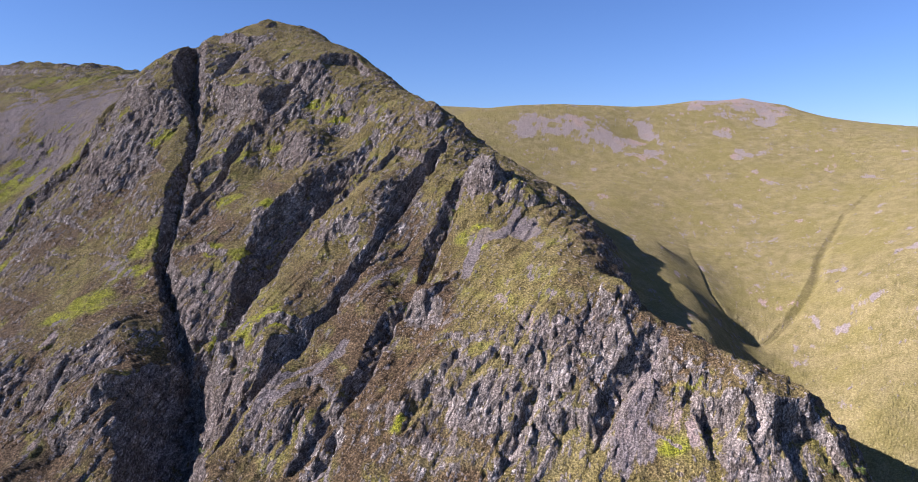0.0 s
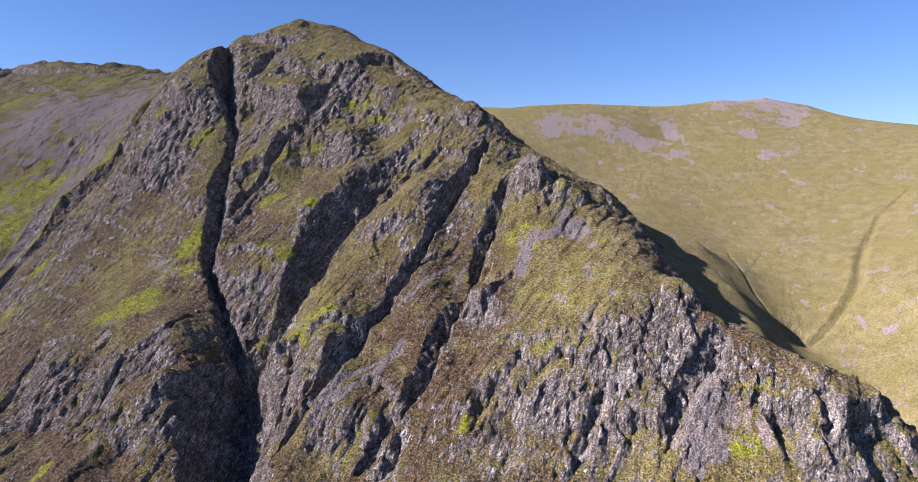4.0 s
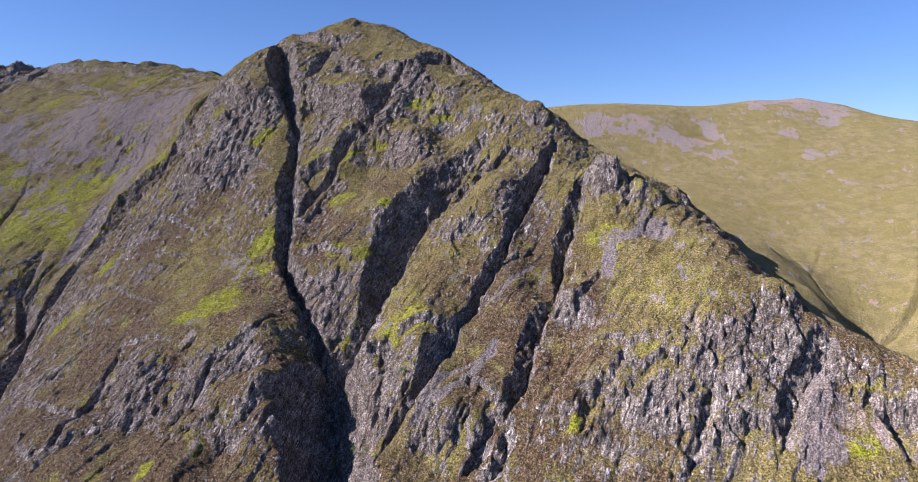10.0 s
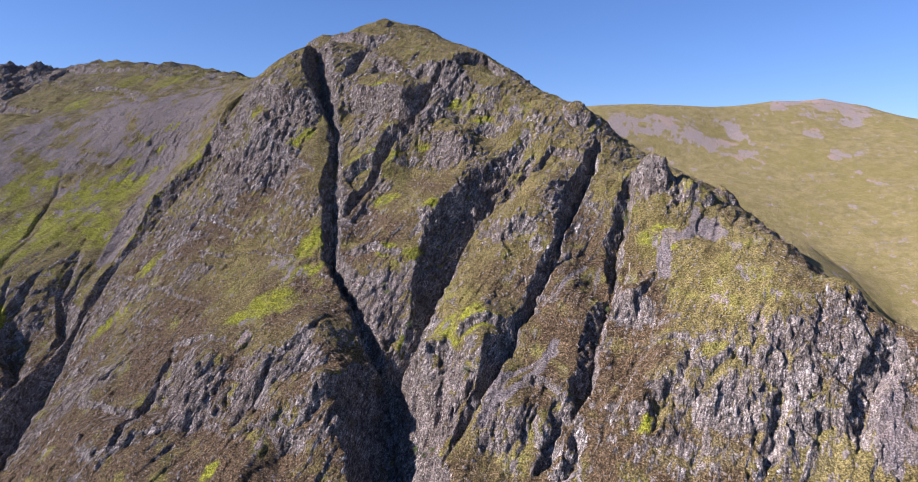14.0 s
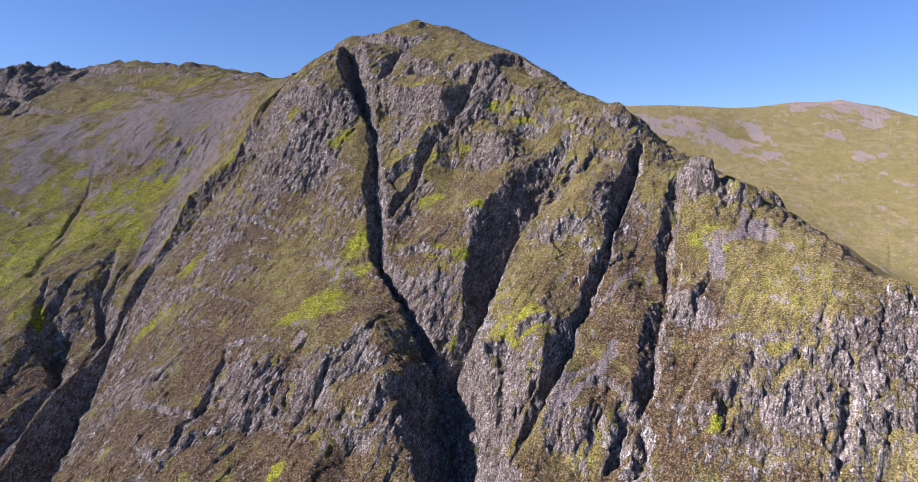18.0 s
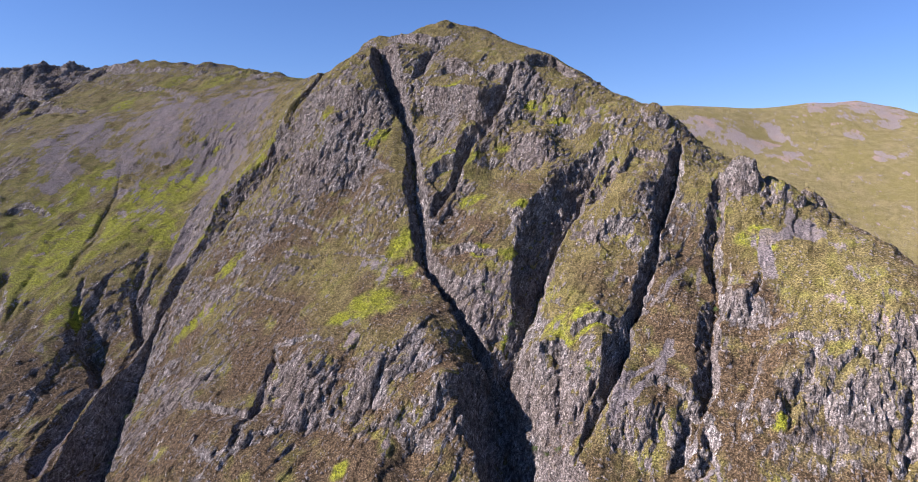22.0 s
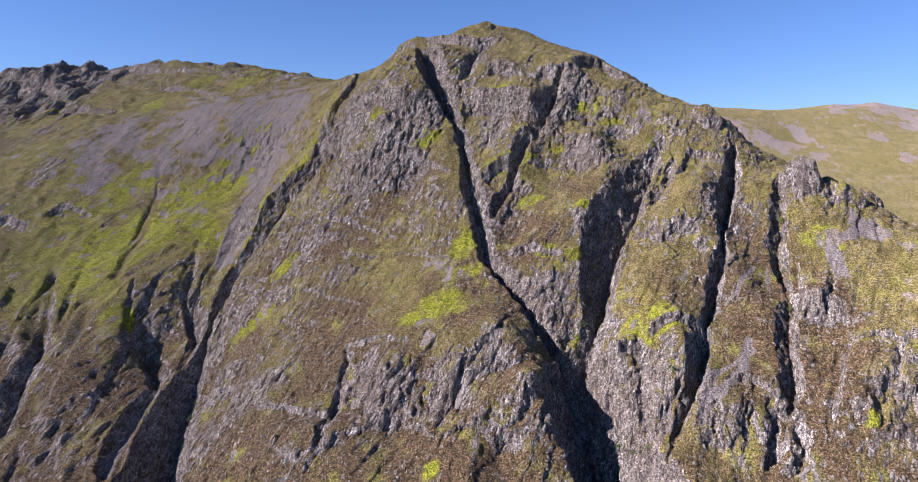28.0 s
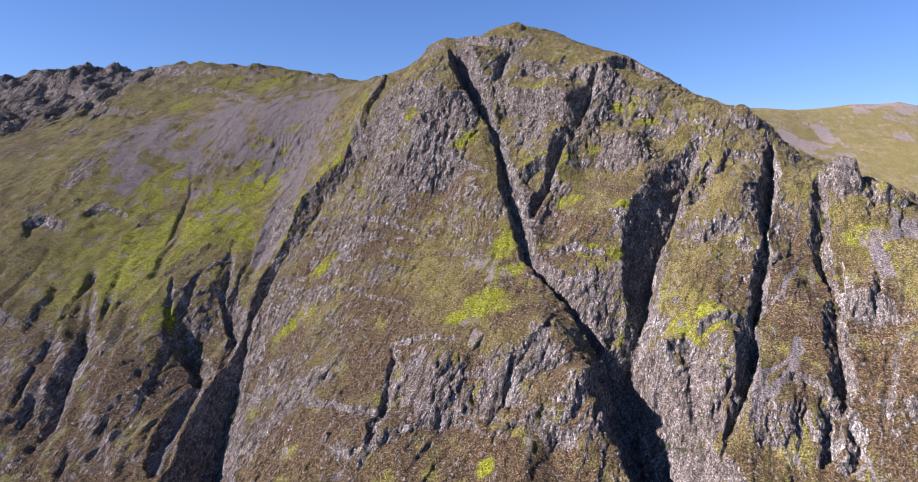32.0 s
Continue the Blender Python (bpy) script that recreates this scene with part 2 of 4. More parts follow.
def bark_material():
    m, nt, bsdf = node_set("bark")
    pos = put(nt, "ShaderNodeNewGeometry").outputs["Position"]
    nt.links.new(blend(nt, span(nt, grain(nt, pos, 5.0, 4), 0.35, 0.65), (0.05, 0.04, 0.03), (0.16, 0.13, 0.105)), bsdf.inputs["Base Color"])
    bsdf.inputs["Roughness"].default_value = 0.9
    return m


LEAF, BARK = leaf_material(), bark_material()

# ---- relief: ridge lines, slopes and gullies, in metres ----
CREST_WEST = [(-470, 960, 528), (-415, 822, 495), (-377, 808, 507), (-347, 788, 497), (-321, 810, 550), (-305, 794, 555), (-261, 773, 548), (-239, 753, 560), (-222, 764, 566), (-200, 784, 561), (-164, 769, 553), (-136, 739, 532), (-110, 724, 519), (-92, 695, 506), (-64, 663, 484), (-39, 621, 465), (-22, 582, 453)]
SHOULDER = [(-335, 697, 507), (-312, 697, 521), (-281, 703, 534)]
CREST_EAST = [(-1, 582, 440), (11, 578, 424), (38, 566, 409), (52, 560, 400), (79, 547, 382), (96, 538, 373), (106, 531, 363), (107, 495, 354), (105, 454, 345), (100, 413, 334),
              (96, 392, 328), (96, 361, 330), (104, 352, 317), (112, 343, 306), (124, 343, 305), (137, 335, 300), (157, 327, 290), (174, 323, 285), (188, 320, 277), (199, 311, 263), (207, 302, 250)]
FAR_HILL = [(15, 993, 483), (90, 994, 489), (166, 1003, 492), (244, 1013, 489), (317, 1033, 490), (396, 1063, 505), (482, 1083, 511), (552, 1083, 499), (596, 1071, 480), (697, 1059, 464), (757, 1048, 456)]
FAR_RIDGE = [(-1095, 1218, 560), (-1030, 1197, 565), (-955, 1186, 568), (-900, 1164, 559), (-845, 1143, 551), (-805, 1125, 565), (-760, 1115, 574), (-695, 1100, 570), (-616, 1076, 565), (-553, 1035, 549), (-484, 975, 533)]
WEST_SLOPE = [(-664, 897, 476), (-714, 764, 416), (-489, 752, 392), (-629, 625, 303), (-559, 649, 327), (-552, 539, 257), (-508, 489, 212), (-451, 652, 365), (-364, 663, 453), (-616, 715, 365), (-523, 655, 325), (-553, 587, 288), (-941, 1033, 463), (-659, 551, 254), (-578, 493, 229), (-607, 468, 193), (-514, 439, 184), (-439, 481, 233), (-538, 818, 466), (-495, 558, 247)]
EAST_SLOPE = [(272, 950, 439), (279, 875, 409), (466, 982, 461), (372, 629, 332), (236, 487, 256), (295, 470, 282), (248, 656, 317), (317, 473, 302), (263, 377, 247), (255, 443, 254), (358, 508, 324), (496, 745, 386), (185, 746, 365), (296, 551, 297), (247, 566, 294), (153, 840, 392)]
UPPER_FACE = [(-280, 558, 389), (-108, 577, 421), (-301, 579, 373), (-136, 595, 445), (-372, 520, 306), (-345, 509, 304), (-211, 502, 334), (-96, 475, 356), (17, 502, 399), (80, 522, 380), (44, 446, 349), (62, 413, 346)]
BUTTRESSES = [(-149, 432, 297), (-362, 405, 235), (-300, 378, 230), (-72, 410, 307), (-342, 383, 237), (-255, 331, 231), (-142, 392, 280), (-236, 348, 226), (-310, 402, 268), (-217, 368, 279), (-159, 390, 284)]
EAST_SPUR = [(150, 315, 289), (94, 382, 330), (146, 302, 281), (183, 311, 279), (-16, 348, 293), (-21, 394, 325), (120, 334, 302), (153, 279, 258), (-9, 435, 331)]
WEST_BUTTRESS = [(-268, 589, 416), (-258, 539, 374), (-253, 510, 345), (-243, 471, 315), (-214, 414, 285), (-201, 388, 266), (-231, 387, 266), (-262, 400, 277), (-303, 435, 283), (-279, 392, 256), (-336, 435, 266), (-402, 462, 248)]
CENTRE_RIBS = [(-222, 593, 427), (-222, 553, 389), (-204, 473, 324), (-176, 561, 390), (-177, 489, 345), (-157, 504, 372), (-172, 466, 325), (-179, 430, 270)]
GREEN_RIB = [(-105, 456, 337), (-84, 454, 336), (-129, 439, 317), (-83, 507, 381), (-67, 495, 391), (-51, 539, 409), (-140, 625, 491), (-106, 605, 472), (-79, 597, 460), (-62, 567, 436)]
HEATH_RIB = [(-42, 462, 340), (-59, 402, 308), (-71, 382, 287), (-17, 488, 377), (-23, 386, 297), (-35, 361, 275), (-11, 374, 300), (5, 405, 324), (9, 358, 304), (29, 367, 319), (51, 354, 320), (66, 336, 298)]
WEST_SHOULDER = [(-191, 626, 495), (-239, 695, 521), (-288, 647, 487), (-313, 627, 462), (-336, 608, 421), (-352, 588, 372), (-375, 571, 346), (-423, 576, 313), (-442, 558, 283), (-524, 595, 287), (-594, 660, 324), (-518, 744, 385)]
SLABS = [(-9, 318, 258), (13, 320, 270), (30, 340, 296), (57, 316, 272), (44, 302, 253), (74, 325, 285), (107, 327, 284), (-95, 334, 244), (-114, 331, 239), (-47, 324, 255)]
EAST_RIBS = [(-95, 514, 370), (-111, 344, 260), (-123, 394, 301), (23, 495, 397), (41, 325, 280), (-20, 359, 290), (-99, 342, 264), (-81, 332, 251), (-4, 482, 368), (98, 521, 366), (94, 423, 345), (100, 354, 310), (105, 337, 291), (2, 330, 279), (44, 326, 283), (-15, 333, 278), (14, 528, 391), (-51, 372, 286), (81, 411, 347), (101, 342, 311), (129, 313, 273), (137, 288, 272)]
EAST_RIBS_LOW = [(27, 308, 262), (-37, 328, 273), (110, 410, 327), (26, 442, 351), (-119, 378, 299), (-117, 628, 486), (-78, 522, 390), (-107, 467, 334), (-74, 458, 349), (-54, 426, 320), (-34, 418, 304)]
WEST_RIBS = [(-286, 624, 456), (-218, 474, 322), (-226, 410, 294), (-263, 375, 247), (-184, 641, 482), (-199, 580, 438), (-136, 563, 434), (-152, 550, 390), (-186, 460, 317), (-203, 491, 345), (-483, 642, 315), (-401, 446, 246), (-368, 392, 233), (-334, 515, 313), (-246, 365, 254), (-533, 551, 238), (-303, 410, 274), (-298, 518, 326), (-219, 642, 486), (-257, 456, 304), (-331, 400, 237), (-136, 525, 390)]
RIMS = [(-286, 715, 529), (-258, 636, 458), (-242, 585, 410), (-236, 546, 379), (-229, 503, 344), (-192, 436, 284), (-172, 411, 256), (-164, 378, 229), (-158, 350, 213), (-74, 556, 419), (-123, 486, 345), (-140, 457, 312), (-162, 418, 272), (-10, 547, 415), (-40, 486, 367), (-61, 447, 339), (-84, 408, 299), (-101, 376, 281), (-128, 342, 255), (-146, 322, 237), (-146, 632, 500), (-165, 592, 452), (-177, 575, 427), (-201, 556, 400)]
RIMS_EAST = [(-216, 531, 367), (-365, 690, 477), (-380, 674, 427), (-404, 660, 387), (-441, 628, 336), (-470, 575, 275), (-471, 532, 238), (-468, 480, 198)]
# unseen ground: the backs of the ridges and the glen below the camera
BEYOND = [(-150, 850, 480), (-60, 740, 410), (30, 690, 370), (150, 625, 334), (-230, 900, 500), (-300, 1100, 470), (-100, 1000, 440), (128, 540, 338), (126, 500, 329), (124, 455, 318), (119, 415, 305), (117, 385, 301), (180, 480, 303), (170, 420, 290), (175, 560, 333), (215, 400, 225), (235, 330, 195), (240, 250, 150),
          (-900, 1400, 480), (300, 1300, 440), (700, 1250, 430), (800, 800, 440), (700, 550, 430), (560, 420, 400), (420, 300, 300), (-1300, 1000, 400), (-1100, 700, 330), (-850, 550, 270), (-800, 350, 150)]
GLEN = [(-520, 340, 120), (-360, 290, 160), (-200, 260, 165), (-50, 255, 195), (100, 235, 205), (190, 230, 190), (-500, 180, 30), (-250, 150, 40), (0, 140, 70), (200, 120, 70), (400, 130, 130), (-800, 50, 5), (-300, 0, 0), (0, 0, 0), (400, 0, 30), (-300, -300, 5), (200, -300, 5)]

# deep gullies: the line of the floor, with its height; rise of the west and the east wall for each metre out
RAVINES = {}
RAVINES["main_gully"] = ([(-290, 714, 517), (-276, 662, 461), (-263, 634, 440), (-252, 611, 425), (-246, 584, 398), (-244, 559, 374), (-242, 545, 359), (-237, 524, 341), (-235, 502, 324), (-232, 486, 312), (-223, 470, 302), (-208, 449, 288), (-197, 432, 266), (-185, 416, 247), (-179, 408, 229), (-177, 390, 208), (-175, 376, 192), (-172, 360, 178), (-171, 348, 171), (-156, 288, 133)], 1.8, 3)
RAVINES["second_gully"] = ([(-76, 558, 411), (-91, 538, 379), (-105, 521, 355), (-114, 507, 336), (-130, 491, 323), (-144, 471, 298), (-148, 461, 288), (-160, 434, 271), (-168, 422, 254), (-173, 415, 242)], 1.9, 2.5)
RAVINES["third_gully"] = ([(-12, 548, 409), (-24, 522, 377), (-44, 488, 353), (-58, 462, 339), (-63, 449, 329), (-74, 434, 308), (-86, 410, 289), (-93, 402, 287), (-104, 378, 271), (-117, 358, 258), (-130, 344, 245), (-137, 336, 238), (-148, 324, 227), (-155, 316, 224), (-210, 255, 176)], 3.2, 3)
RAVINES["slot_gully"] = ([(4, 502, 387), (-3, 479, 358), (-13, 462, 337), (-18, 454, 329), (-21, 443, 319), (-34, 406, 301), (-39, 398, 294), (-49, 376, 275), (-55, 360, 263), (-64, 345, 255), (-69, 339, 252), (-76, 330, 245)], 1.6, 2.5)
RAVINES["upper_groove"] = ([(-151, 634, 488), (-159, 615, 463), (-171, 596, 436), (-180, 588, 426), (-181, 580, 413), (-196, 572, 405), (-206, 558, 388), (-208, 548, 372), (-219, 534, 357), (-228, 523, 349)], 3, 2.2)
RAVINES["west_gully"] = ([(-369, 694, 465), (-382, 685, 434), (-385, 681, 409), (-398, 676, 385), (-410, 667, 369), (-422, 655, 350), (-446, 634, 320), (-469, 606, 287), (-478, 577, 259), (-480, 560, 248), (-480, 531, 220), (-479, 507, 198), (-478, 480, 178), (-479, 450, 148), (-477, 390, 97)], 1.6, 2)
# gullies and creases (ribs: minus): line in plan; depths from head to foot; run of the west and the east wall for each metre of depth
GULLIES = {}
GULLIES["west_rib"] = ([(-379, 823), (-394, 734), (-401, 672), (-422, 665), (-442, 640), (-460, 616), (-471, 599)], (-4, -12, -15, -15, -12, -9, -2), 1.1, 0.4)
GULLIES["yellow_rib"] = ([(-487, 531), (-496, 497), (-496, 452), (-483, 421)], (-2, -7, -8, -7), 1.1, 0.8)
GULLIES["shoulder_wall"] = ([(-377, 702), (-377, 651), (-385, 623)], (6, 21, 5), 0.8, 1.4)
GULLIES["scree_chute"] = ([(-472, 731), (-484, 675), (-491, 621), (-495, 595)], (2, 5, 5, 3), 1.6, 1.6)
GULLIES["burn_gully"] = ([(-541, 598), (-545, 566), (-537, 542), (-515, 522), (-505, 503), (-514, 479), (-515, 436)], (2, 7, 11, 9, 8, 9, 9), 0.7, 1.2)
GULLIES["upper_burn"] = ([(-499, 600), (-505, 577), (-491, 554), (-494, 522)], (1, 6, 8, 3), 0.7, 1.2)
GULLIES["slope_gully"] = ([(-648, 606), (-637, 561), (-614, 524), (-617, 485), (-626, 470)], (2, 8, 9, 9, 9), 1.2, 1.4)
GULLIES["slope_runnel"] = ([(-585, 748), (-589, 685), (-584, 650), (-583, 600)], (1, 2, 3, 2), 2.5, 2.5)
GULLIES["burn"] = ([(466, 700), (399, 649), (350, 594), (302, 526), (269, 497), (242, 484)], (1.5, 3, 5, 6, 5, 3), 0.8, 0.8)
GULLIES["hill_runnel"] = ([(248, 684), (228, 602), (215, 525), (223, 483)], (0.4, 0.8, 1.0, 0.6), 1.6, 1.6)
GULLIES["hill_rill"] = ([(301, 677), (270, 629), (220, 554)], (0.3, 0.7, 0.4), 1.8, 1.8)
GULLIES["slab_crease"] = ([(-226, 420), (-232, 406), (-241, 404), (-247, 398), (-256, 389), (-263, 383), (-269, 377), (-273, 370)], (2.1, 6, 6, 6, 6, 6, 6, 2.4), 0.35, 0.5)
GULLIES["lower_crease"] = ([(-199, 383), (-206, 369), (-213, 363), (-218, 359), (-222, 357), (-229, 356)], (2.1, 6, 6, 6, 6, 2.4), 0.35, 0.6)
GULLIES["west_crease"] = ([(-339, 441), (-337, 431), (-339, 422), (-341, 402), (-342, 391), (-348, 385), (-348, 370), (-353, 361)], (1.8, 5, 5, 5, 5, 5, 5, 2), 0.35, 0.5)
GULLIES["slab_crack"] = ([(46, 329), (42, 327), (39, 322), (32, 313), (26, 302), (18, 294)], (2.4, 7, 7, 7, 7, 2.8), 0.4, 0.45)
GULLIES["slab_crack_west"] = ([(2, 348), (-9, 335), (-17, 333), (-22, 329), (-30, 318)], (1.8, 5, 5, 5, 2), 0.4, 0.5)
GULLIES["rib_gully"] = ([(-72, 344), (-77, 337), (-83, 326), (-89, 321)], (3.5, 10, 10, 4), 0.5, 0.45)
GULLIES["rib_crack"] = ([(-66, 342), (-69, 330), (-69, 322), (-76, 317), (-81, 313)], (2.4, 7, 7, 7, 2.8), 0.45, 0.45)
GULLIES["spur_gully"] = ([(114, 345), (105, 337), (96, 329), (83, 316), (75, 308), (68, 298)], (3.2, 9, 9, 9, 9, 3.6), 0.7, 0.5)
GULLIES["spur_crack"] = ([(150, 308), (147, 299), (143, 288)], (2.8, 8, 3.2), 0.4, 0.4)
GULLIES["tower_gap"] = ([(46, 532), (35, 479), (31, 472)], (2.8, 8, 3.2), 0.5, 0.6)
GULLIES["side_gully"] = ([(-71, 537), (-79, 521), (-91, 514), (-100, 506)], (3.2, 9, 9, 3.6), 0.5, 0.45)
GULLIES["summit_groove"] = ([(-212, 707), (-224, 703), (-236, 693), (-244, 665), (-250, 659)], (4.2, 12, 12, 12, 4.8), 0.5, 0.6)
GULLIES["shoulder_crack"] = ([(-302, 629), (-311, 628), (-325, 623)], (3.5, 10, 4), 0.5, 0.5)
GULLIES["face_groove"] = ([(-233, 587), (-226, 599), (-215, 609), (-200, 605)], (1, 3, 3, 1.2), 0.6, 0.8)
GULLIES["ridge_runnel"] = ([(-606, 761), (-593, 718), (-592, 687), (-590, 645)], (1, 3, 3, 1.2), 0.6, 0.8)
GULLIES["flank_gully"] = ([(-647, 608), (-624, 560), (-618, 532), (-616, 504)], (2.8, 8, 8, 3.2), 0.6, 0.7)
GULLIES["low_gully"] = ([(-615, 513), (-612, 477), (-617, 455)], (3.5, 10, 4), 0.6, 0.6)
GULLIES["corner_gully"] = ([(-634, 499), (-633, 483), (-634, 472)], (3.5, 10, 4), 0.6, 0.6)
GULLIES["rib_groove"] = ([(-517, 627), (-512, 589), (-498, 567), (-491, 552)], (2.8, 8, 8, 3.2), 0.55, 0.6)
GULLIES["heath_groove"] = ([(7, 430), (-3, 411), (-17, 391), (-23, 385)], (1.4, 4, 4, 1.6), 0.5, 0.6)
GULLIES["heath_crack"] = ([(-14, 367), (-24, 363), (-36, 348), (-48, 333), (-54, 325)], (1.4, 4, 4, 4, 1.6), 0.5, 0.6)
GULLIES["nose_groove"] = ([(-11, 442), (-19, 425), (-31, 398)], (1, 3, 1.2), 0.5, 0.6)
GULLIES["pillar_crack"] = ([(-142, 395), (-143, 385), (-144, 376), (-145, 368), (-145, 361), (-148, 354)], (4, 10, 10, 10, 10, 5), 0.3, 0.3)
GULLIES["pillar_groove"] = ([(-124, 363), (-130, 358), (-136, 355), (-139, 356)], (2.8, 7, 7, 3.5), 0.4, 0.4)
# crags: the line of the lip from west to east, and the height of the wall under it
CRAGS = {}
CRAGS["summit_crag"] = ([(-293, 789), (-254, 723), (-216, 701)], 10)
CRAGS["upper_crag"] = ([(-220, 671), (-188, 645), (-166, 639), (-153, 638)], 15)
CRAGS["dome_crag"] = ([(-144, 641), (-124, 654), (-103, 662), (-85, 627)], 10)
CRAGS["grey_crag"] = ([(-248, 639), (-224, 627), (-188, 602), (-173, 594)], 20)
CRAGS["mid_crag"] = ([(-163, 589), (-146, 592), (-124, 585)], 5)
CRAGS["shoulder_crag"] = ([(-353, 668), (-328, 646), (-305, 628), (-286, 634)], 14)
CRAGS["shoulder_step"] = ([(-310, 592), (-288, 590), (-258, 559)], 4)
CRAGS["groove_crag"] = ([(-235, 553), (-219, 565), (-203, 563)], 11)
CRAGS["step_crag"] = ([(-208, 568), (-180, 573), (-158, 562)], 4)
CRAGS["nose_crag"] = ([(-77, 523), (-55, 542), (-34, 534), (-23, 524)], 6)
CRAGS["low_nose"] = ([(-104, 471), (-90, 475), (-74, 462)], 9)
CRAGS["wall_crag"] = ([(-222, 489), (-195, 483), (-175, 471)], 5)
CRAGS["pillar_top"] = ([(-165, 388), (-151, 396), (-140, 393)], 8)
CRAGS["green_rib_front"] = ([(-137, 395), (-110, 395), (-92, 396)], 8)
CRAGS["west_slab"] = ([(-401, 422), (-362, 405), (-333, 386)], 4)
CRAGS["west_slab_top"] = ([(-345, 445), (-316, 435), (-288, 416)], 3)
CRAGS["crease_slab"] = ([(-274, 386), (-247, 392), (-208, 392)], 4)
CRAGS["foot_slab"] = ([(-277, 364), (-248, 359), (-218, 345)], 3)
CRAGS["upper_slab"] = ([(-416, 527), (-372, 507), (-330, 477)], 2)
CRAGS["brown_step"] = ([(-440, 612), (-372, 575), (-313, 542)], 2)
CRAGS["brown_step_low"] = ([(-364, 540), (-306, 520), (-255, 489)], 2)
CRAGS["rib_slab"] = ([(2, 342), (22, 345), (45, 329)], 5)
CRAGS["rib_slab_low"] = ([(-27, 332), (-8, 331), (14, 319)], 3)
CRAGS["spur_crag"] = ([(122, 314), (138, 312), (146, 304)], 14)
CRAGS["spur_crag_east"] = ([(150, 298), (165, 303), (182, 309)], 16)
CRAGS["spur_step"] = ([(46, 311), (62, 316), (74, 310)], 7)
CRAGS["face_step"] = ([(-20, 370), (-6, 361), (7, 350)], 3)
CRAGS["face_step_low"] = ([(-32, 336), (-14, 335), (2, 326)], 4)
CRAGS["rib_step"] = ([(-99, 361), (-81, 361), (-65, 336)], 4)
CRAGS["far_crags"] = ([(-1037, 1100), (-990, 1119), (-935, 1109), (-869, 1040)], 20)
CRAGS["far_crest"] = ([(-808, 1022), (-799, 1094), (-724, 1054), (-637, 1018)], 10)
CRAGS["far_step"] = ([(-698, 964), (-641, 950), (-554, 858)], 6)
CRAGS["slope_crag"] = ([(-749, 663), (-730, 673), (-700, 666)], 9)
CRAGS["slope_step"] = ([(-695, 680), (-675, 690), (-644, 683)], 6)
CRAGS["slope_step_high"] = ([(-813, 905), (-793, 930), (-710, 893)], 10)
# knolls and rock towers: x, y, radius, height
KNOLLS = [
    (-220, 740, 11, 4),
    (19, 493, 13, 9),
    (38, 480, 8, 7),
    (51, 480, 9, 7),
    (80, 500, 9, 7),
    (-27, 574, 12, 5),
    (94, 359, 12, 4),
]


def cubic_relief():
    p = np.array(CREST_WEST + SHOULDER + CREST_EAST + FAR_HILL + FAR_RIDGE + WEST_SLOPE + EAST_SLOPE + UPPER_FACE + BUTTRESSES + EAST_SPUR + WEST_BUTTRESS + CENTRE_RIBS + GREEN_RIB + HEATH_RIB + WEST_SHOULDER + SLABS + EAST_RIBS + EAST_RIBS_LOW + WEST_RIBS + RIMS + RIMS_EAST + BEYOND + GLEN, float)
    r = np.sqrt((p[:, None, 0] - p[None, :, 0]) ** 2 + (p[:, None, 1] - p[None, :, 1]) ** 2 + 16.0)
    n = len(p)
    a = np.zeros((n + 3, n + 3))
    a[:n, :n] = r - 2.5 * np.eye(n)
    a[:n, n:] = np.c_[np.ones(n), p[:, :2] / 1000]
    a[n:, :n] = a[:n, n:].T
    return p, np.linalg.solve(a, np.r_[p[:, 2], 0, 0, 0])


RELIEF, WEIGHTS = cubic_relief()


def broad_form(x, y):
    """The smooth ground through the ridge lines and slopes."""
    n = len(RELIEF)
    z = float(WEIGHTS[n]) + float(WEIGHTS[n + 1]) * x / 1000 + float(WEIGHTS[n + 2]) * y / 1000
    for (px, py, _), w in zip(RELIEF, WEIGHTS):
        z = z + float(w) * np.sqrt((x - float(px)) ** 2 + (y - float(py)) ** 2 + 16.0)
    return z


def smooth(a, b, v):
    s = np.clip((v - a) / (b - a), 0, 1)
    return s * s * (3 - 2 * s)


def beside(x, y, line):
    """Signed distance from a line in plan (plus: to the right of its way down) and the share of its length."""
    q = np.array(line, float)
    seg = np.hypot(*np.diff(q, axis=0).T)
    run = np.r_[0, np.cumsum(seg)]
    best, side, share = np.full(x.shape, 1e9), np.zeros(x.shape), np.zeros(x.shape)
    for i in range(len(q) - 1):
        dx, dy = (q[i + 1] - q[i]) / seg[i]
        s = np.clip((x - q[i, 0]) * dx + (y - q[i, 1]) * dy, 0, seg[i])
        ex, ey = x - q[i, 0] - s * dx, y - q[i, 1] - s * dy
        d = np.hypot(ex, ey)
        near = d < best
        best = np.where(near, d, best)
        side = np.where(near, np.sign(dx * ey - dy * ex), side)
        share = np.where(near, (run[i] + s) / run[-1], share)
    return best * side, share


TABLE = np.random.RandomState(7).rand(64, 64, 64).astype(np.float32) * 2 - 1


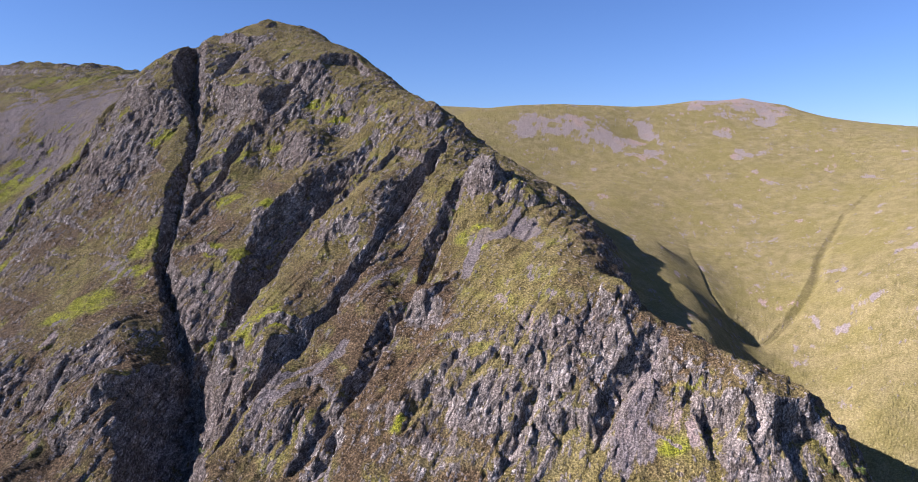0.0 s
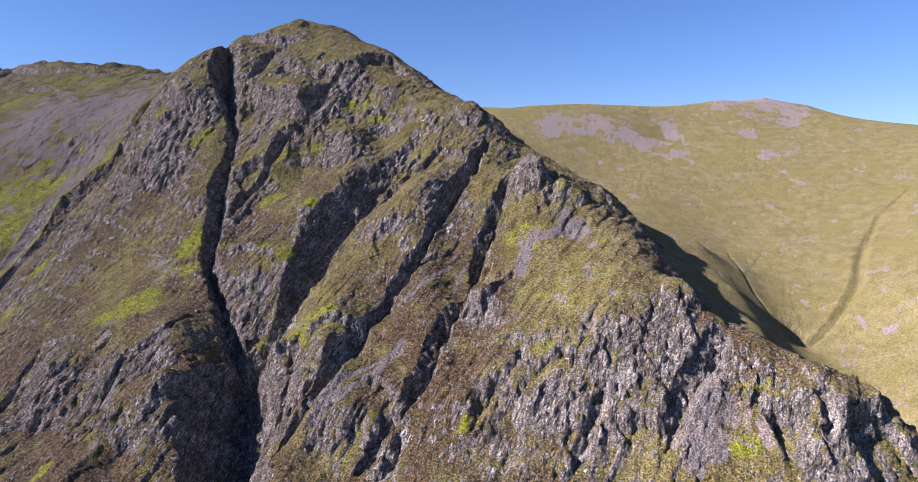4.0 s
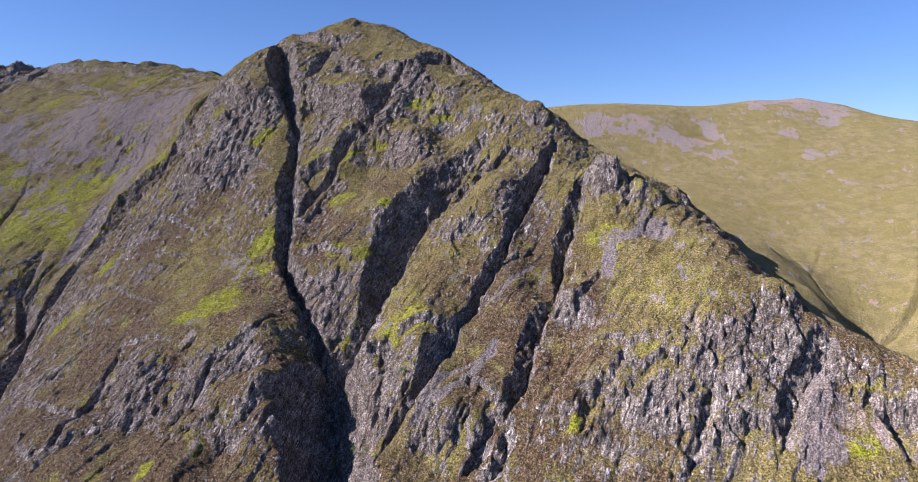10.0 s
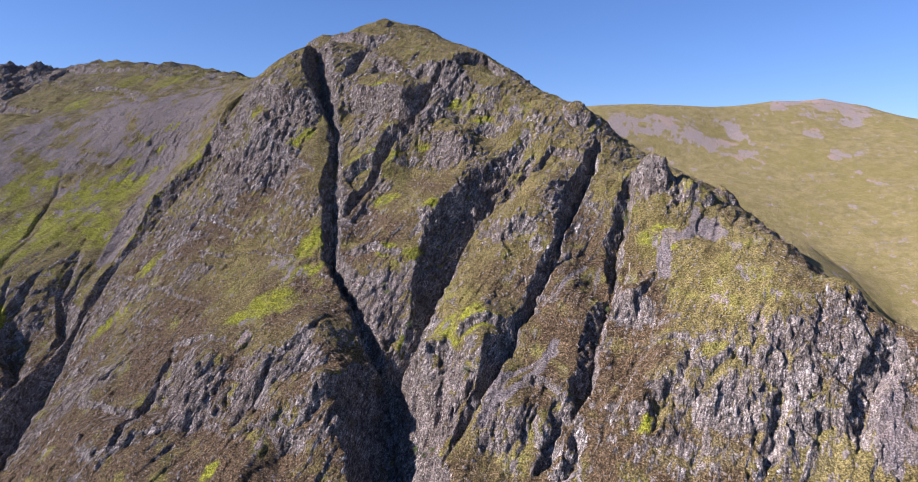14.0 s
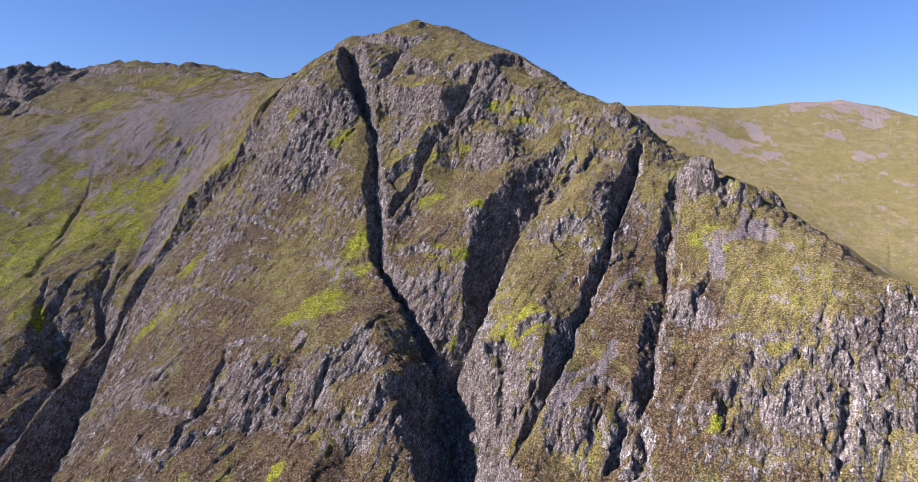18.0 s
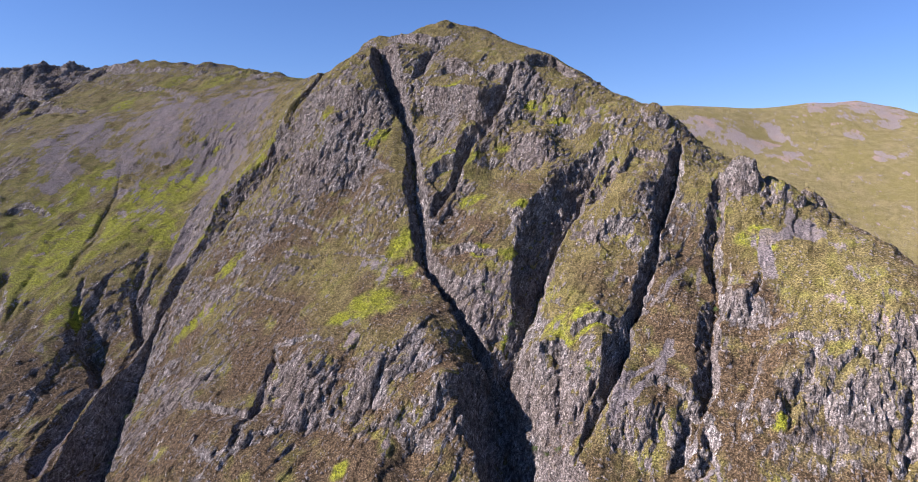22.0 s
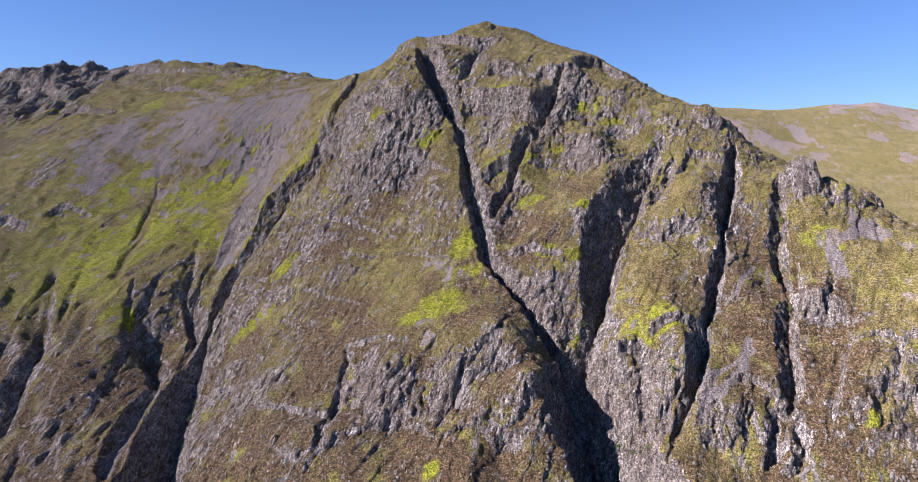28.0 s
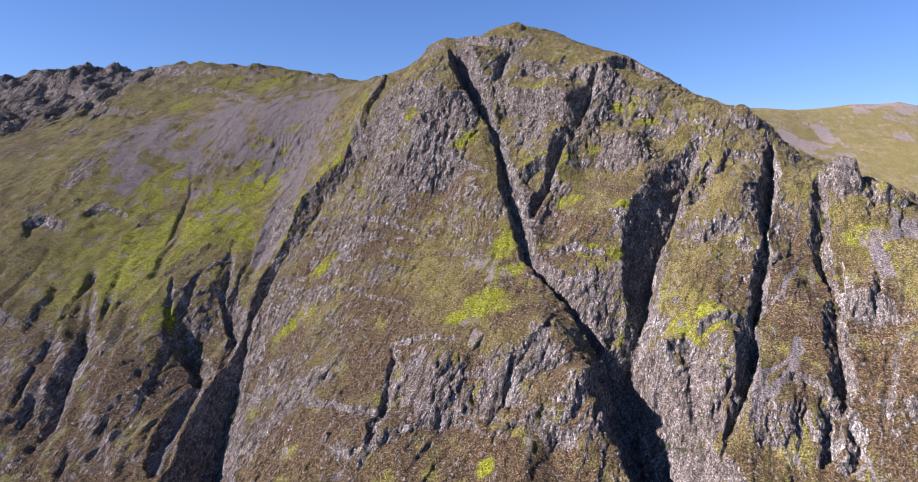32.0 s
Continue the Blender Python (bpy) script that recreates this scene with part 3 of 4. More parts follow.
def lattice(x, y, z):
    """Smooth noise, -1 to 1, with a grain of one unit."""
    out = 0.0
    ix, iy, iz = np.floor(x), np.floor(y), np.floor(z)
    fx, fy, fz = x - ix, y - iy, z - iz
    ix, iy, iz = ix.astype(np.int64), iy.astype(np.int64), iz.astype(np.int64)
    fx, fy, fz = (f * f * (3 - 2 * f) for f in (fx, fy, fz))
    for a in (0, 1):
        for b in (0, 1):
            for c in (0, 1):
                w = (fx if a else 1 - fx) * (fy if b else 1 - fy) * (fz if c else 1 - fz)
                out = out + w * TABLE[(ix + a) & 63, (iy + b) & 63, (iz + c) & 63]
    return out


def billow(x, y, z, octaves, seed=0.0):
    out, amp = 0.0, 1.0
    for o in range(octaves):
        k = 2.03 ** o
        out = out + amp * lattice(x * k + 17.3 * o + seed, y * k + 5.1 * o, z * k + 9.7 * o + seed)
        amp *= 0.5
    return out


def blocks(u, w, cu, cw, layer):
    """Jointed rock: cells with a height and a tilt of their own, -1 to 1 or so, and the joints between them."""
    gu, gw = u / cu, w / cw
    iu, iw = np.floor(gu).astype(np.int64), np.floor(gw).astype(np.int64)
    first, second = np.full(u.shape, 9.0), np.full(u.shape, 9.0)
    high = np.zeros(u.shape)
    for a in (-1, 0, 1):
        for b in (-1, 0, 1):
            ku, kw = (iu + a) & 63, (iw + b) & 63
            du = gu - (iu + a + 0.5 + 0.48 * TABLE[ku, kw, layer])
            dw = gw - (iw + b + 0.5 + 0.48 * TABLE[ku, kw, layer + 1])
            d = np.hypot(du, dw)
            own = 0.8 * TABLE[ku, kw, layer + 2] + (0.7 + 1.2 * TABLE[ku, kw, layer + 3]) * du + (0.5 + 0.9 * TABLE[ku, kw, layer + 4]) * dw
            near = d < first
            second = np.where(near, first, np.minimum(second, d))
            high = np.where(near, own, high)
            first = np.where(near, d, first)
    return high, smooth(0.16, 0.0, second - first)


def carved(x, y, z):
    """Gullies and knolls on the broad form; also returns how deep in a gully a place lies."""
    deep = np.zeros(x.shape)
    wob = 5.0 * lattice(x / 23, y / 23, np.zeros(x.shape)) + 2.0 * lattice(x / 8, y / 8, np.zeros(x.shape) + 3)
    for line, depths, west, east in GULLIES.values():
        q = np.array(line, float)
        reach = max(np.abs(depths)) * max(west, east) + 12
        ok = (x > q[:, 0].min() - reach) & (x < q[:, 0].max() + reach) & (y > q[:, 1].min() - reach) & (y < q[:, 1].max() + reach)
        if not ok.any():
            continue
        d, s = beside(x[ok], y[ok], line)
        legs = np.r_[0, np.cumsum(np.hypot(*np.diff(q, axis=0).T))]
        deepest = np.interp(s, legs / legs[-1], depths)
        size = np.abs(deepest)
        d = d + wob[ok] * np.clip(size / 25, 0.1, 0.7)
        v = np.clip(1 - np.abs(d) / (size * np.where(d > 0, east, west) + 1.5), 0, 1)
        z[ok] -= deepest * v ** 0.85
        deep[ok] = np.maximum(deep[ok], v)
    for line, west, east in RAVINES.values():
        q = np.array(line, float)
        ok = (x > q[:, 0].min() - 60) & (x < q[:, 0].max() + 60) & (y > q[:, 1].min() - 40) & (y < q[:, 1].max() + 25)
        if not ok.any():
            continue
        d, s = beside(x[ok], y[ok], q[:, :2])
        legs = np.r_[0, np.cumsum(np.hypot(*np.diff(q[:, :2], axis=0).T))]
        floor = np.interp(s, legs / legs[-1], q[:, 2])
        d = d + 0.22 * wob[ok]
        out = np.abs(d)
        wall = floor + np.where(d > 0, east, west) * np.maximum(out - 0.8, 0) + 0.4 * out * smooth(12, 30, out) + 6 * smooth(30, 60, out) * np.maximum(out - 30, 0)
        cut = np.minimum(z[ok], wall)
        deep[ok] = np.maximum(deep[ok], np.clip((z[ok] - cut) / 12, 0, 1))
        z[ok] = cut
    for line, h in CRAGS.values():
        q = np.array(line, float)
        run = 2.2 * h + 4
        ok = (x > q[:, 0].min() - run) & (x < q[:, 0].max() + run) & (y > q[:, 1].min() - run) & (y < q[:, 1].max() + run)
        if not ok.any():
            continue
        d, s = beside(x[ok], y[ok], line)
        d = d + 0.6 * wob[ok]
        ends = smooth(0, 0.15, s) * smooth(0, 0.15, 1 - s)
        wall = 0.30 * h
        up = np.where(d > 0, 0.36 * np.clip(1 - d / run, 0, 1), np.where(d > -wall, 0.36 + d / wall, -0.64 * np.clip(1 + (d + wall) / run, 0, 1)))
        z[ok] += h * up * ends
    for kx, ky, r, h in KNOLLS:
        d = np.hypot(x - kx, y - ky) / r
        z += h * np.clip(1.05 - d ** 3, 0, 1) ** 0.7
    return z, deep
# ---- end of relief ----

# ---- the land: one sheet of ground, cut along the valleys into its mountains ----
def steps(stops):
    """Grid lines: (from, spacing) stops, the spacing going over from one to the next."""
    out = [stops[0][0]]
    for (a, s0), (b, s1) in zip(stops, stops[1:]):
        while out[-1] < b:
            out.append(out[-1] + s0 + (s1 - s0) * (out[-1] - a) / (b - a))
    return np.array(out)


FINE = 0.84
GX = steps([(-5200, 320), (-1400, 14), (-1120, 3.2), (-700, 2.6), (-560, 1.3), (-490, FINE), (225, FINE), (330, 2.6), (800, 5.0), (1300, 20), (5200, 320)])
GY = steps([(-4200, 320), (0, 20), (200, 5), (262, FINE), (600, FINE), (720, 1.5), (800, 2.4), (1200, 3.0), (1350, 10), (1800, 40), (5200, 320)])


def inside(x, y, ring):
    hit = np.zeros(x.shape, bool)
    for (ax, ay), (bx, by) in zip(ring, ring[1:] + ring[:1]):
        if ay != by:
            hit ^= ((ay > y) != (by > y)) & (x < (bx - ax) * (y - ay) / (by - ay) + ax)
    return hit


def spots(x, y, places, edge, soft=0.6):
    out = np.zeros(x.shape)
    for px, py, rx, ry in places:
        out = np.maximum(out, 1.15 - np.hypot((x - px) / rx, (y - py) / ry))
    return smooth(0.0, soft, out + edge)


LUSH = [
    (-133, 404, 18, 10),
    (-118, 394, 16, 7),
    (-273, 447, 27, 15),
    (-291, 442, 13, 9),
    (-251, 500, 17, 13),
    (-246, 478, 13, 7),
    (-284, 604, 18, 6),
    (-414, 558, 16, 9),
    (-429, 523, 22, 8),
    (-215, 619, 16, 5),
    (-210, 564, 22, 6),
    (-167, 569, 9, 2),
    (-194, 529, 15, 5),
    (-154, 503, 8, 4),
    (-134, 601, 15, 4),
    (-113, 588, 12, 3),
    (11, 452, 14, 7),
    (12, 436, 8, 4),
    (12, 344, 9, 4),
    (-276, 343, 6, 8),
    (-173, 429, 6, 6),
    (-165, 471, 13, 6),
    (-189, 477, 10, 4),
    (-135, 392, 5, 5),
]
LUSH += [
    (-549, 716, 14, 7),
    (-337, 641, 9, 7),
    (106, 295, 10, 5),
    (124, 321, 14, 3),
    (-31, 320, 7, 4),
    (-478, 762, 25, 16),
    (-500, 744, 24, 27),
    (-520, 725, 27, 26),
    (-556, 716, 27, 25),
    (-608, 739, 17, 24),
    (-581, 675, 38, 33),
    (-519, 662, 28, 28),
    (-612, 652, 37, 21),
]
LUSH += [
    (-677, 904, 17, 27),
    (-621, 628, 36, 16),
    (-556, 554, 21, 15),
    (-612, 596, 23, 12),
    (-498, 471, 6, 19),
    (-491, 445, 6, 16),
    (-527, 778, 14, 6),
]
SCREE = [
    (45, 450, 13, 16),
    (102, 320, 9, 19),
    (-576, 809, 82, 121),
    (-474, 795, 51, 154),
    (-510, 772, 43, 53),
    (-478, 828, 68, 66),
    (-679, 806, 45, 104),
    (-665, 732, 27, 23),
    (-595, 755, 28, 24),
    (-592, 846, 39, 60),
    (-528, 820, 45, 51),
    (-482, 819, 38, 53),
    (-536, 784, 29, 10),
    (-678, 791, 26, 37),
    (-661, 733, 17, 15),
    (-668, 715, 13, 11),
    (-569, 759, 14, 8),
    (107, 315, 11, 17),
    (92, 296, 9, 13),
    (117, 298, 4, 12),
]
SCREE += [
    (123, 322, 11, 5),
    (108, 931, 51, 40),
    (179, 944, 52, 49),
    (231, 913, 50, 40),
    (281, 961, 27, 32),
    (392, 934, 17, 35),
    (474, 983, 23, 33),
    (394, 863, 32, 14),
    (383, 1037, 24, 24),
    (462, 1063, 87, 87),
    (42, 455, 9, 14),
    (52, 444, 8, 8),
    (99, 931, 34, 35),
    (158, 926, 43, 26),
    (223, 911, 42, 34),
    (267, 888, 25, 20),
    (418, 1067, 39, 39),
    (491, 1056, 48, 48),
    (394, 938, 19, 20),
    (467, 978, 16, 22),
]
SCREE += [
    (407, 861, 11, 9),
    (384, 878, 8, 13),
    (489, 748, 10, 12),
    (95, 317, 9, 11),
    (79, 297, 7, 9),
    (290, 462, 7, 9),
    (316, 470, 11, 5),
]
HEATH = [
    (-220, 392, 17, 16),
    (-213, 344, 22, 11),
    (-255, 350, 22, 10),
    (-237, 341, 22, 8),
    (-54, 431, 19, 31),
    (-84, 360, 11, 18),
    (-325, 554, 43, 22),
    (-393, 386, 57, 28),
    (-303, 358, 53, 16),
    (-496, 521, 40, 35),
    (-363, 566, 64, 36),
    (-426, 583, 33, 48),
    (-92, 357, 28, 19),
    (-110, 394, 15, 32),
    (-43, 379, 15, 47),
    (-15, 378, 14, 35),
    (-478, 552, 53, 59),
    (-483, 492, 38, 66),
    (-199, 485, 18, 18),
    (-43, 441, 25, 62),
    (-80, 375, 22, 25),
    (-219, 500, 28, 32),
    (-322, 573, 64, 21),
    (-580, 495, 76, 34),
    (-517, 555, 37, 42),
    (-654, 551, 31, 35),
    (-474, 588, 22, 34),
]
TURF_PLACES = [
    (41, 391, 30, 26),
    (13, 385, 17, 13),
    (44, 357, 18, 7),
    (-133, 496, 14, 4),
    (-85, 459, 18, 4),
    (-285, 453, 36, 21),
    (-286, 577, 38, 22),
    (-220, 392, 17, 15),
    (-217, 346, 22, 8),
    (-252, 351, 18, 7),
    (38, 408, 23, 32),
    (66, 394, 15, 18),
    (-195, 502, 33, 27),
    (-179, 564, 32, 25),
    (-173, 437, 13, 34),
    (-119, 435, 25, 26),
    (-299, 526, 45, 40),
    (-257, 555, 21, 34),
    (-33, 460, 22, 53),
    (36, 433, 25, 37),
    (-94, 578, 32, 26),
    (-267, 446, 26, 25),
    (7, 463, 18, 29),
    (-72, 379, 17, 33),
    (-26, 358, 10, 37),
    (-20, 490, 14, 26),
]
BARE_PLACES = [
    (-317, 641, 23, 33),
    (-78, 632, 23, 23),
    (-186, 622, 23, 16),
    (-179, 592, 22, 10),
    (-98, 579, 27, 11),
    (-423, 451, 53, 63),
    (-329, 402, 51, 47),
    (-257, 386, 30, 23),
    (-241, 394, 23, 21),
    (-191, 458, 17, 20),
    (-151, 357, 12, 25),
    (-206, 594, 33, 17),
    (-306, 620, 34, 21),
    (-329, 598, 33, 9),
    (-152, 619, 34, 22),
    (-51, 502, 19, 35),
    (17, 494, 14, 19),
    (-346, 513, 29, 15),
    (-248, 688, 37, 30),
    (-477, 484, 9, 25),
]
BARE_PLACES += [
    (17, 319, 28, 18),
    (-885, 1075, 69, 115),
    (-805, 847, 46, 147),
    (-724, 735, 34, 29),
    (-717, 657, 15, 21),
    (-675, 680, 19, 8),
    (-563, 620, 17, 16),
]
SLAB_PLACES = [
    (13, 324, 34, 13),
    (-18, 338, 15, 6),
    (36, 308, 19, 14),
    (-6, 307, 33, 9),
    (44, 346, 24, 7),
    (-159, 387, 11, 11),
    (25, 329, 41, 28),
    (57, 304, 30, 17),
    (-15, 329, 19, 17),
    (96, 331, 19, 17),
    (125, 308, 21, 20),
    (153, 287, 25, 14),
    (127, 422, 24, 76),
]
# bare streaks of scree and soil: line in plan, half width
STREAKS = [
    ([(-72, 384), (-88, 361), (-98, 355), (-110, 346), (-120, 342)], 2.5),
    ([(-42, 442), (-58, 426), (-67, 415), (-76, 411)], 1.3),
    ([(108, 341), (97, 324), (88, 309), (80, 294)], 7),
    ([(-463, 747), (-477, 729), (-481, 703), (-485, 674), (-491, 652), (-493, 626)], 6),
    ([(-71, 378), (-89, 368), (-112, 356)], 1.6),
    ([(-108, 358), (-116, 344)], 4),
    ([(-465, 711), (-466, 667), (-474, 641), (-485, 618)], 6),
    ([(101, 317), (103, 313), (95, 308), (96, 303), (102, 300), (109, 294)], 1.0),
    ([(-505, 503), (-514, 479), (-515, 436)], 4),
    ([(19, 450), (9, 430), (4, 411)], 4),
    ([(47, 457), (31, 445), (18, 442)], 4),
]
MAIN_RING = [(-463, 245), (-463, 416), (-476, 476), (-474, 509), (-472, 544), (-467, 576), (-454, 602), (-429, 622), (-409, 640), (-387, 657), (-383, 721), (-400, 800), (-350, 900), (-100, 900), (10, 760), (60, 650), (114, 570), (124, 500), (122, 450), (117, 405), (118, 378), (150, 362), (205, 345), (228, 318), (240, 245)]


def land():
    x, y = np.meshgrid(GX.astype(np.float32), GY.astype(np.float32))
    z = broad_form(x, y).astype(np.float32)
    # far away the ground levels out into low hills
    away = smooth(1300, 2600, np.hypot(x + 150, y - 500))
    z = z * (1 - away) + away * (120 + 160 * lattice(x / 900, y / 900, np.zeros(x.shape)))
    z, deep = carved(x, y, z)
    near = inside(x, y, MAIN_RING)
    west = (~near) & (x < -250) & (y > 300 + 30 * billow(x / 60, y / 60, np.zeros(x.shape), 3, 2.0))
    east = (~near) & ~west
    rough = near + 0.75 * west + 0.10 * east
    craggy = smooth(-770, -860, x) * smooth(890, 970, y)
    # knobbly ground and ribs that run down the fall line
    zero = np.zeros(x.shape)
    z += rough * 2.0 * billow(x / 45, y / 45, zero, 3, 3.0)
    # the rock dips to the left of the fall line: across the dip, and along it
    u, v = 0.80 * x - 0.60 * y, 0.60 * x + 0.80 * y
    lean = (u + 7 * billow(u / 26, v / 60, zero, 3, 14.0)) / 12
    sheer = lean - np.floor(lean)
    sheer = sheer * smooth(1.0, 0.80, sheer)
    lean2 = (x - 0.1 * y + 22 * billow(x / 30, y / 36, zero, 3, 17.0)) / 52
    sheer2 = lean2 - np.floor(lean2)
    sheer2 = sheer2 * smooth(1.0, 0.72, sheer2)
    z += (near + (0.35 + 0.9 * smooth(310, 250, z)) * west * smooth(-1.2, 0.4, billow(x / 60, y / 60, zero, 2, 15.0))) * 1.5 * (1 - 0.6 * smooth(460, 540, y)) * sheer * smooth(-0.2, 0.4, billow(x / 24, y / 32, zero, 3, 16.0))
    z += 1.5 * craggy * ((8 + 10 * billow(x / 60, y / 60, zero, 2, 19.0)) * sheer2 + 6.0 * sheer + 7.0 * billow(x / 22, y / 30, zero, 3, 6.0))
    rib = 1 - np.abs(billow(u / 13 + 1.1 * lattice(x / 40, y / 40, zero + 8), v / 45, zero, 3, 11.0))
    z += rough * (1.7 * near + 2.4 * ~near) * (rib - 0.6)
    z += west * smooth(480, 535, z) * (1 - craggy) * 4.5 * billow(x / 20, y / 20, zero, 3, 29.0)
    # outcrops low on the ridge's flank, and runnels down it
    knot = smooth(0.15, 0.7, billow(x / 30, y / 44, zero, 4, 33.0)) * (smooth(-600, -700, x) + smooth(320, 270, z))
    z += west * (1 - craggy) * 3.0 * knot
    z -= west * smooth(360, 260, z) * 4.0 * smooth(0.30, 0.0, np.abs(billow(x / 30, y / 130, zero, 3, 37.0)))
    # crags and ledges in broken bands
    crag = smooth(-0.1, 0.5, billow(x / 60, y / 60, z / 60, 3, 31.0))
    wave = (z + 26 * billow(x / 60, y / 60, zero, 4, 21.0)) / 17.0
    saw = wave - np.floor(wave)
    z += rough * 1.7 * (smooth(0.45, 0.85, saw) - saw) * crag * smooth(-0.3, 0.3, billow(x / 28, y / 28, zero, 2, 23.0))
    gy, gx = np.gradient(z, GY, GX)
    steep = np.hypot(gx, gy)
    nz = 1 / np.sqrt(1 + steep ** 2)
    # broken rock, pushed out along the slope's own normal
    rough_edge = 0.35 * billow(x / 14, y / 14, z / 14, 4, 71.0)
    slabs = spots(x, y, SLAB_PLACES, rough_edge)
    bared = spots(x, y, BARE_PLACES, rough_edge, 0.9)
    stone = smooth(0.85, 1.5, steep + 0.35 * billow(x / 22, y / 22, z / 22, 4, 41.0) + 0.12 * slabs + 0.3 * bared)
    turfed = spots(x, y, TURF_PLACES, rough_edge, 0.9)
    bare = np.minimum(1, rough) * (0.25 + 0.75 * stone) * (1 - 0.55 * turfed)
    flute = 1 - 2 * np.abs(billow(u / 6, v / 18, z / 18, 3, 51.0))
    knob = 1 - 2 * np.abs(billow(x / 8, y / 10, z / 8, 4, 55.0))
    warp = 3.0 * billow(x / 12, y / 12, z / 12, 2, 57.0)
    big_block, big_joint = blocks(u + warp, 0.7 * (v + z) - warp, 10.0, 17.0, 3)
    small_block, small_joint = blocks(u - 0.5 * warp, 0.7 * (v + z) + 0.5 * warp, 4.2, 6.5, 21)
    push = bare * (0.7 * flute + 0.5 * knob + 1.0 * big_block - 1.1 * big_joint + 0.85 * small_block - 0.8 * small_joint) + 0.45 * billow(x / 3.5, y / 3.5, z / 3.5, 2, 61.0) * np.minimum(1, rough)
    px, py, pz = x - gx * nz * push, y - gy * nz * push, z + nz * push
    rock = 0.38 + 0.38 * stone + (0.26 + 0.16 * slabs) * billow(u / 24, v / 50, z / 50, 4, 81.0) - 0.26 * turfed + 0.12 * (rib - 0.6) + 0.20 * slabs + 0.36 * bared
    rock = np.where(east, np.minimum(0.02 + 0.05 * rock, 0.05), np.where(west, rock - 0.06 + 0.5 * craggy + 0.34 * smooth(480, 530, z + 40 * rough_edge) + 0.2 * smooth(300, 240, z + 60 * rough_edge), rock))
    lush = spots(x, y, LUSH, rough_edge)
    lush = lush * smooth(3.4, 2.1, steep) * (1 - 0.9 * smooth(0.2, 0.6, deep))
    scree = spots(x, y, SCREE, 1.6 * rough_edge, 1.0)
    for line, wide in STREAKS:
        q = np.array(line, float)
        ok = (x > q[:, 0].min() - 15) & (x < q[:, 0].max() + 15) & (y > q[:, 1].min() - 15) & (y < q[:, 1].max() + 15)
        d, s = beside(x[ok], y[ok], line)
        scree[ok] = np.maximum(scree[ok], smooth(1.6, 0.6, np.abs(d + 3 * rough_edge[ok]) / wide))
    heath = smooth(0.2, 0.8, 0.40 + 0.55 * billow(x / 50, y / 75, z / 50, 4, 91.0) + 0.40 * spots(x, y, HEATH, rough_edge) - 0.0016 * (z - 330) + 0.35 * near * smooth(-100, -60, x) * smooth(25, -15, x) * smooth(470, 420, y) + 0.35 * smooth(300, 240, z) * smooth(-180, -230, x) + 0.08 * west * smooth(330, 270, z))
    turf = west * (0.25 + 0.75 * smooth(-720, -620, x)) * smooth(225, 300, z + 25 * rough_edge) * smooth(1060, 960, y)
    heath = heath * (1 - 0.85 * turf)
    lush = np.maximum(lush, 0.9 * (1 - deep) * turf * smooth(-0.5, 0.4, billow(u / 30, v / 80, zero, 4, 97.0) - 0.004 * np.abs(z - 350)))
    cover = np.stack([np.clip(rock - 0.6 * lush - 0.3 * scree, 0, 1), lush * smooth(-0.9, 0.1, billow(x / 7, y / 7, z / 7, 3, 95.0)), heath * (1 - lush), scree], -1)
    pale = np.where(east, 1.0, 0.55 * slabs)
    return np.stack([px, py, pz], -1), cover, pale, near, west


LAND, COVER, PALE, NEAR, WEST = land()


def sheet(name, cells, label, category, kind=""):
    """One mesh from the chosen cells of the land's grid."""
    ny, nx = len(GY), len(GX)
    j, i = np.nonzero(cells)
    quads = np.stack([j * nx + i, j * nx + i + 1, (j + 1) * nx + i + 1, (j + 1) * nx + i], -1)
    used, at = np.unique(quads, return_inverse=True)
    me = bpy.data.meshes.new(name)
    me.vertices.add(len(used))
    me.vertices.foreach_set("co", LAND.reshape(-1, 3)[used].astype(np.float32).ravel())
    me.loops.add(quads.size)
    me.loops.foreach_set("vertex_index", at.ravel().astype(np.int32))
    me.polygons.add(len(quads))
    me.polygons.foreach_set("loop_start", np.arange(0, quads.size, 4, dtype=np.int32))
    me.polygons.foreach_set("use_smooth", np.ones(len(quads), bool))
    me.update(calc_edges=True)
    me.attributes.new("cover", "FLOAT_COLOR", "POINT").data.foreach_set("color", COVER.reshape(-1, 4)[used].astype(np.float32).ravel())
    me.attributes.new("pale", "FLOAT", "POINT").data.foreach_set("value", PALE.ravel()[used].astype(np.float32))
    me.materials.append(MOUNTAINSIDE)
    return tagged(new(name, me), label, category, "", kind)


CX, CY = (GX[1:] + GX[:-1]) / 2, (GY[1:] + GY[:-1]) / 2
CELLX, CELLY = np.meshgrid(CX, CY)
cell_main = inside(CELLX, CELLY, MAIN_RING)
box = (CELLX > -1500) & (CELLX < 1300) & (CELLY > 245) & (CELLY < 1500)
mountain = tagged(new("mountain"), "steep craggy mountain of grey rock, heather and grass, cut by deep shadowed gullies", "mountain")
mountain.location = (-100, 255, 170)


def east_of(name, x, y):
    q = np.array(RAVINES[name][0], float)[::-1]
    return x > np.interp(y, q[:, 1], q[:, 0])


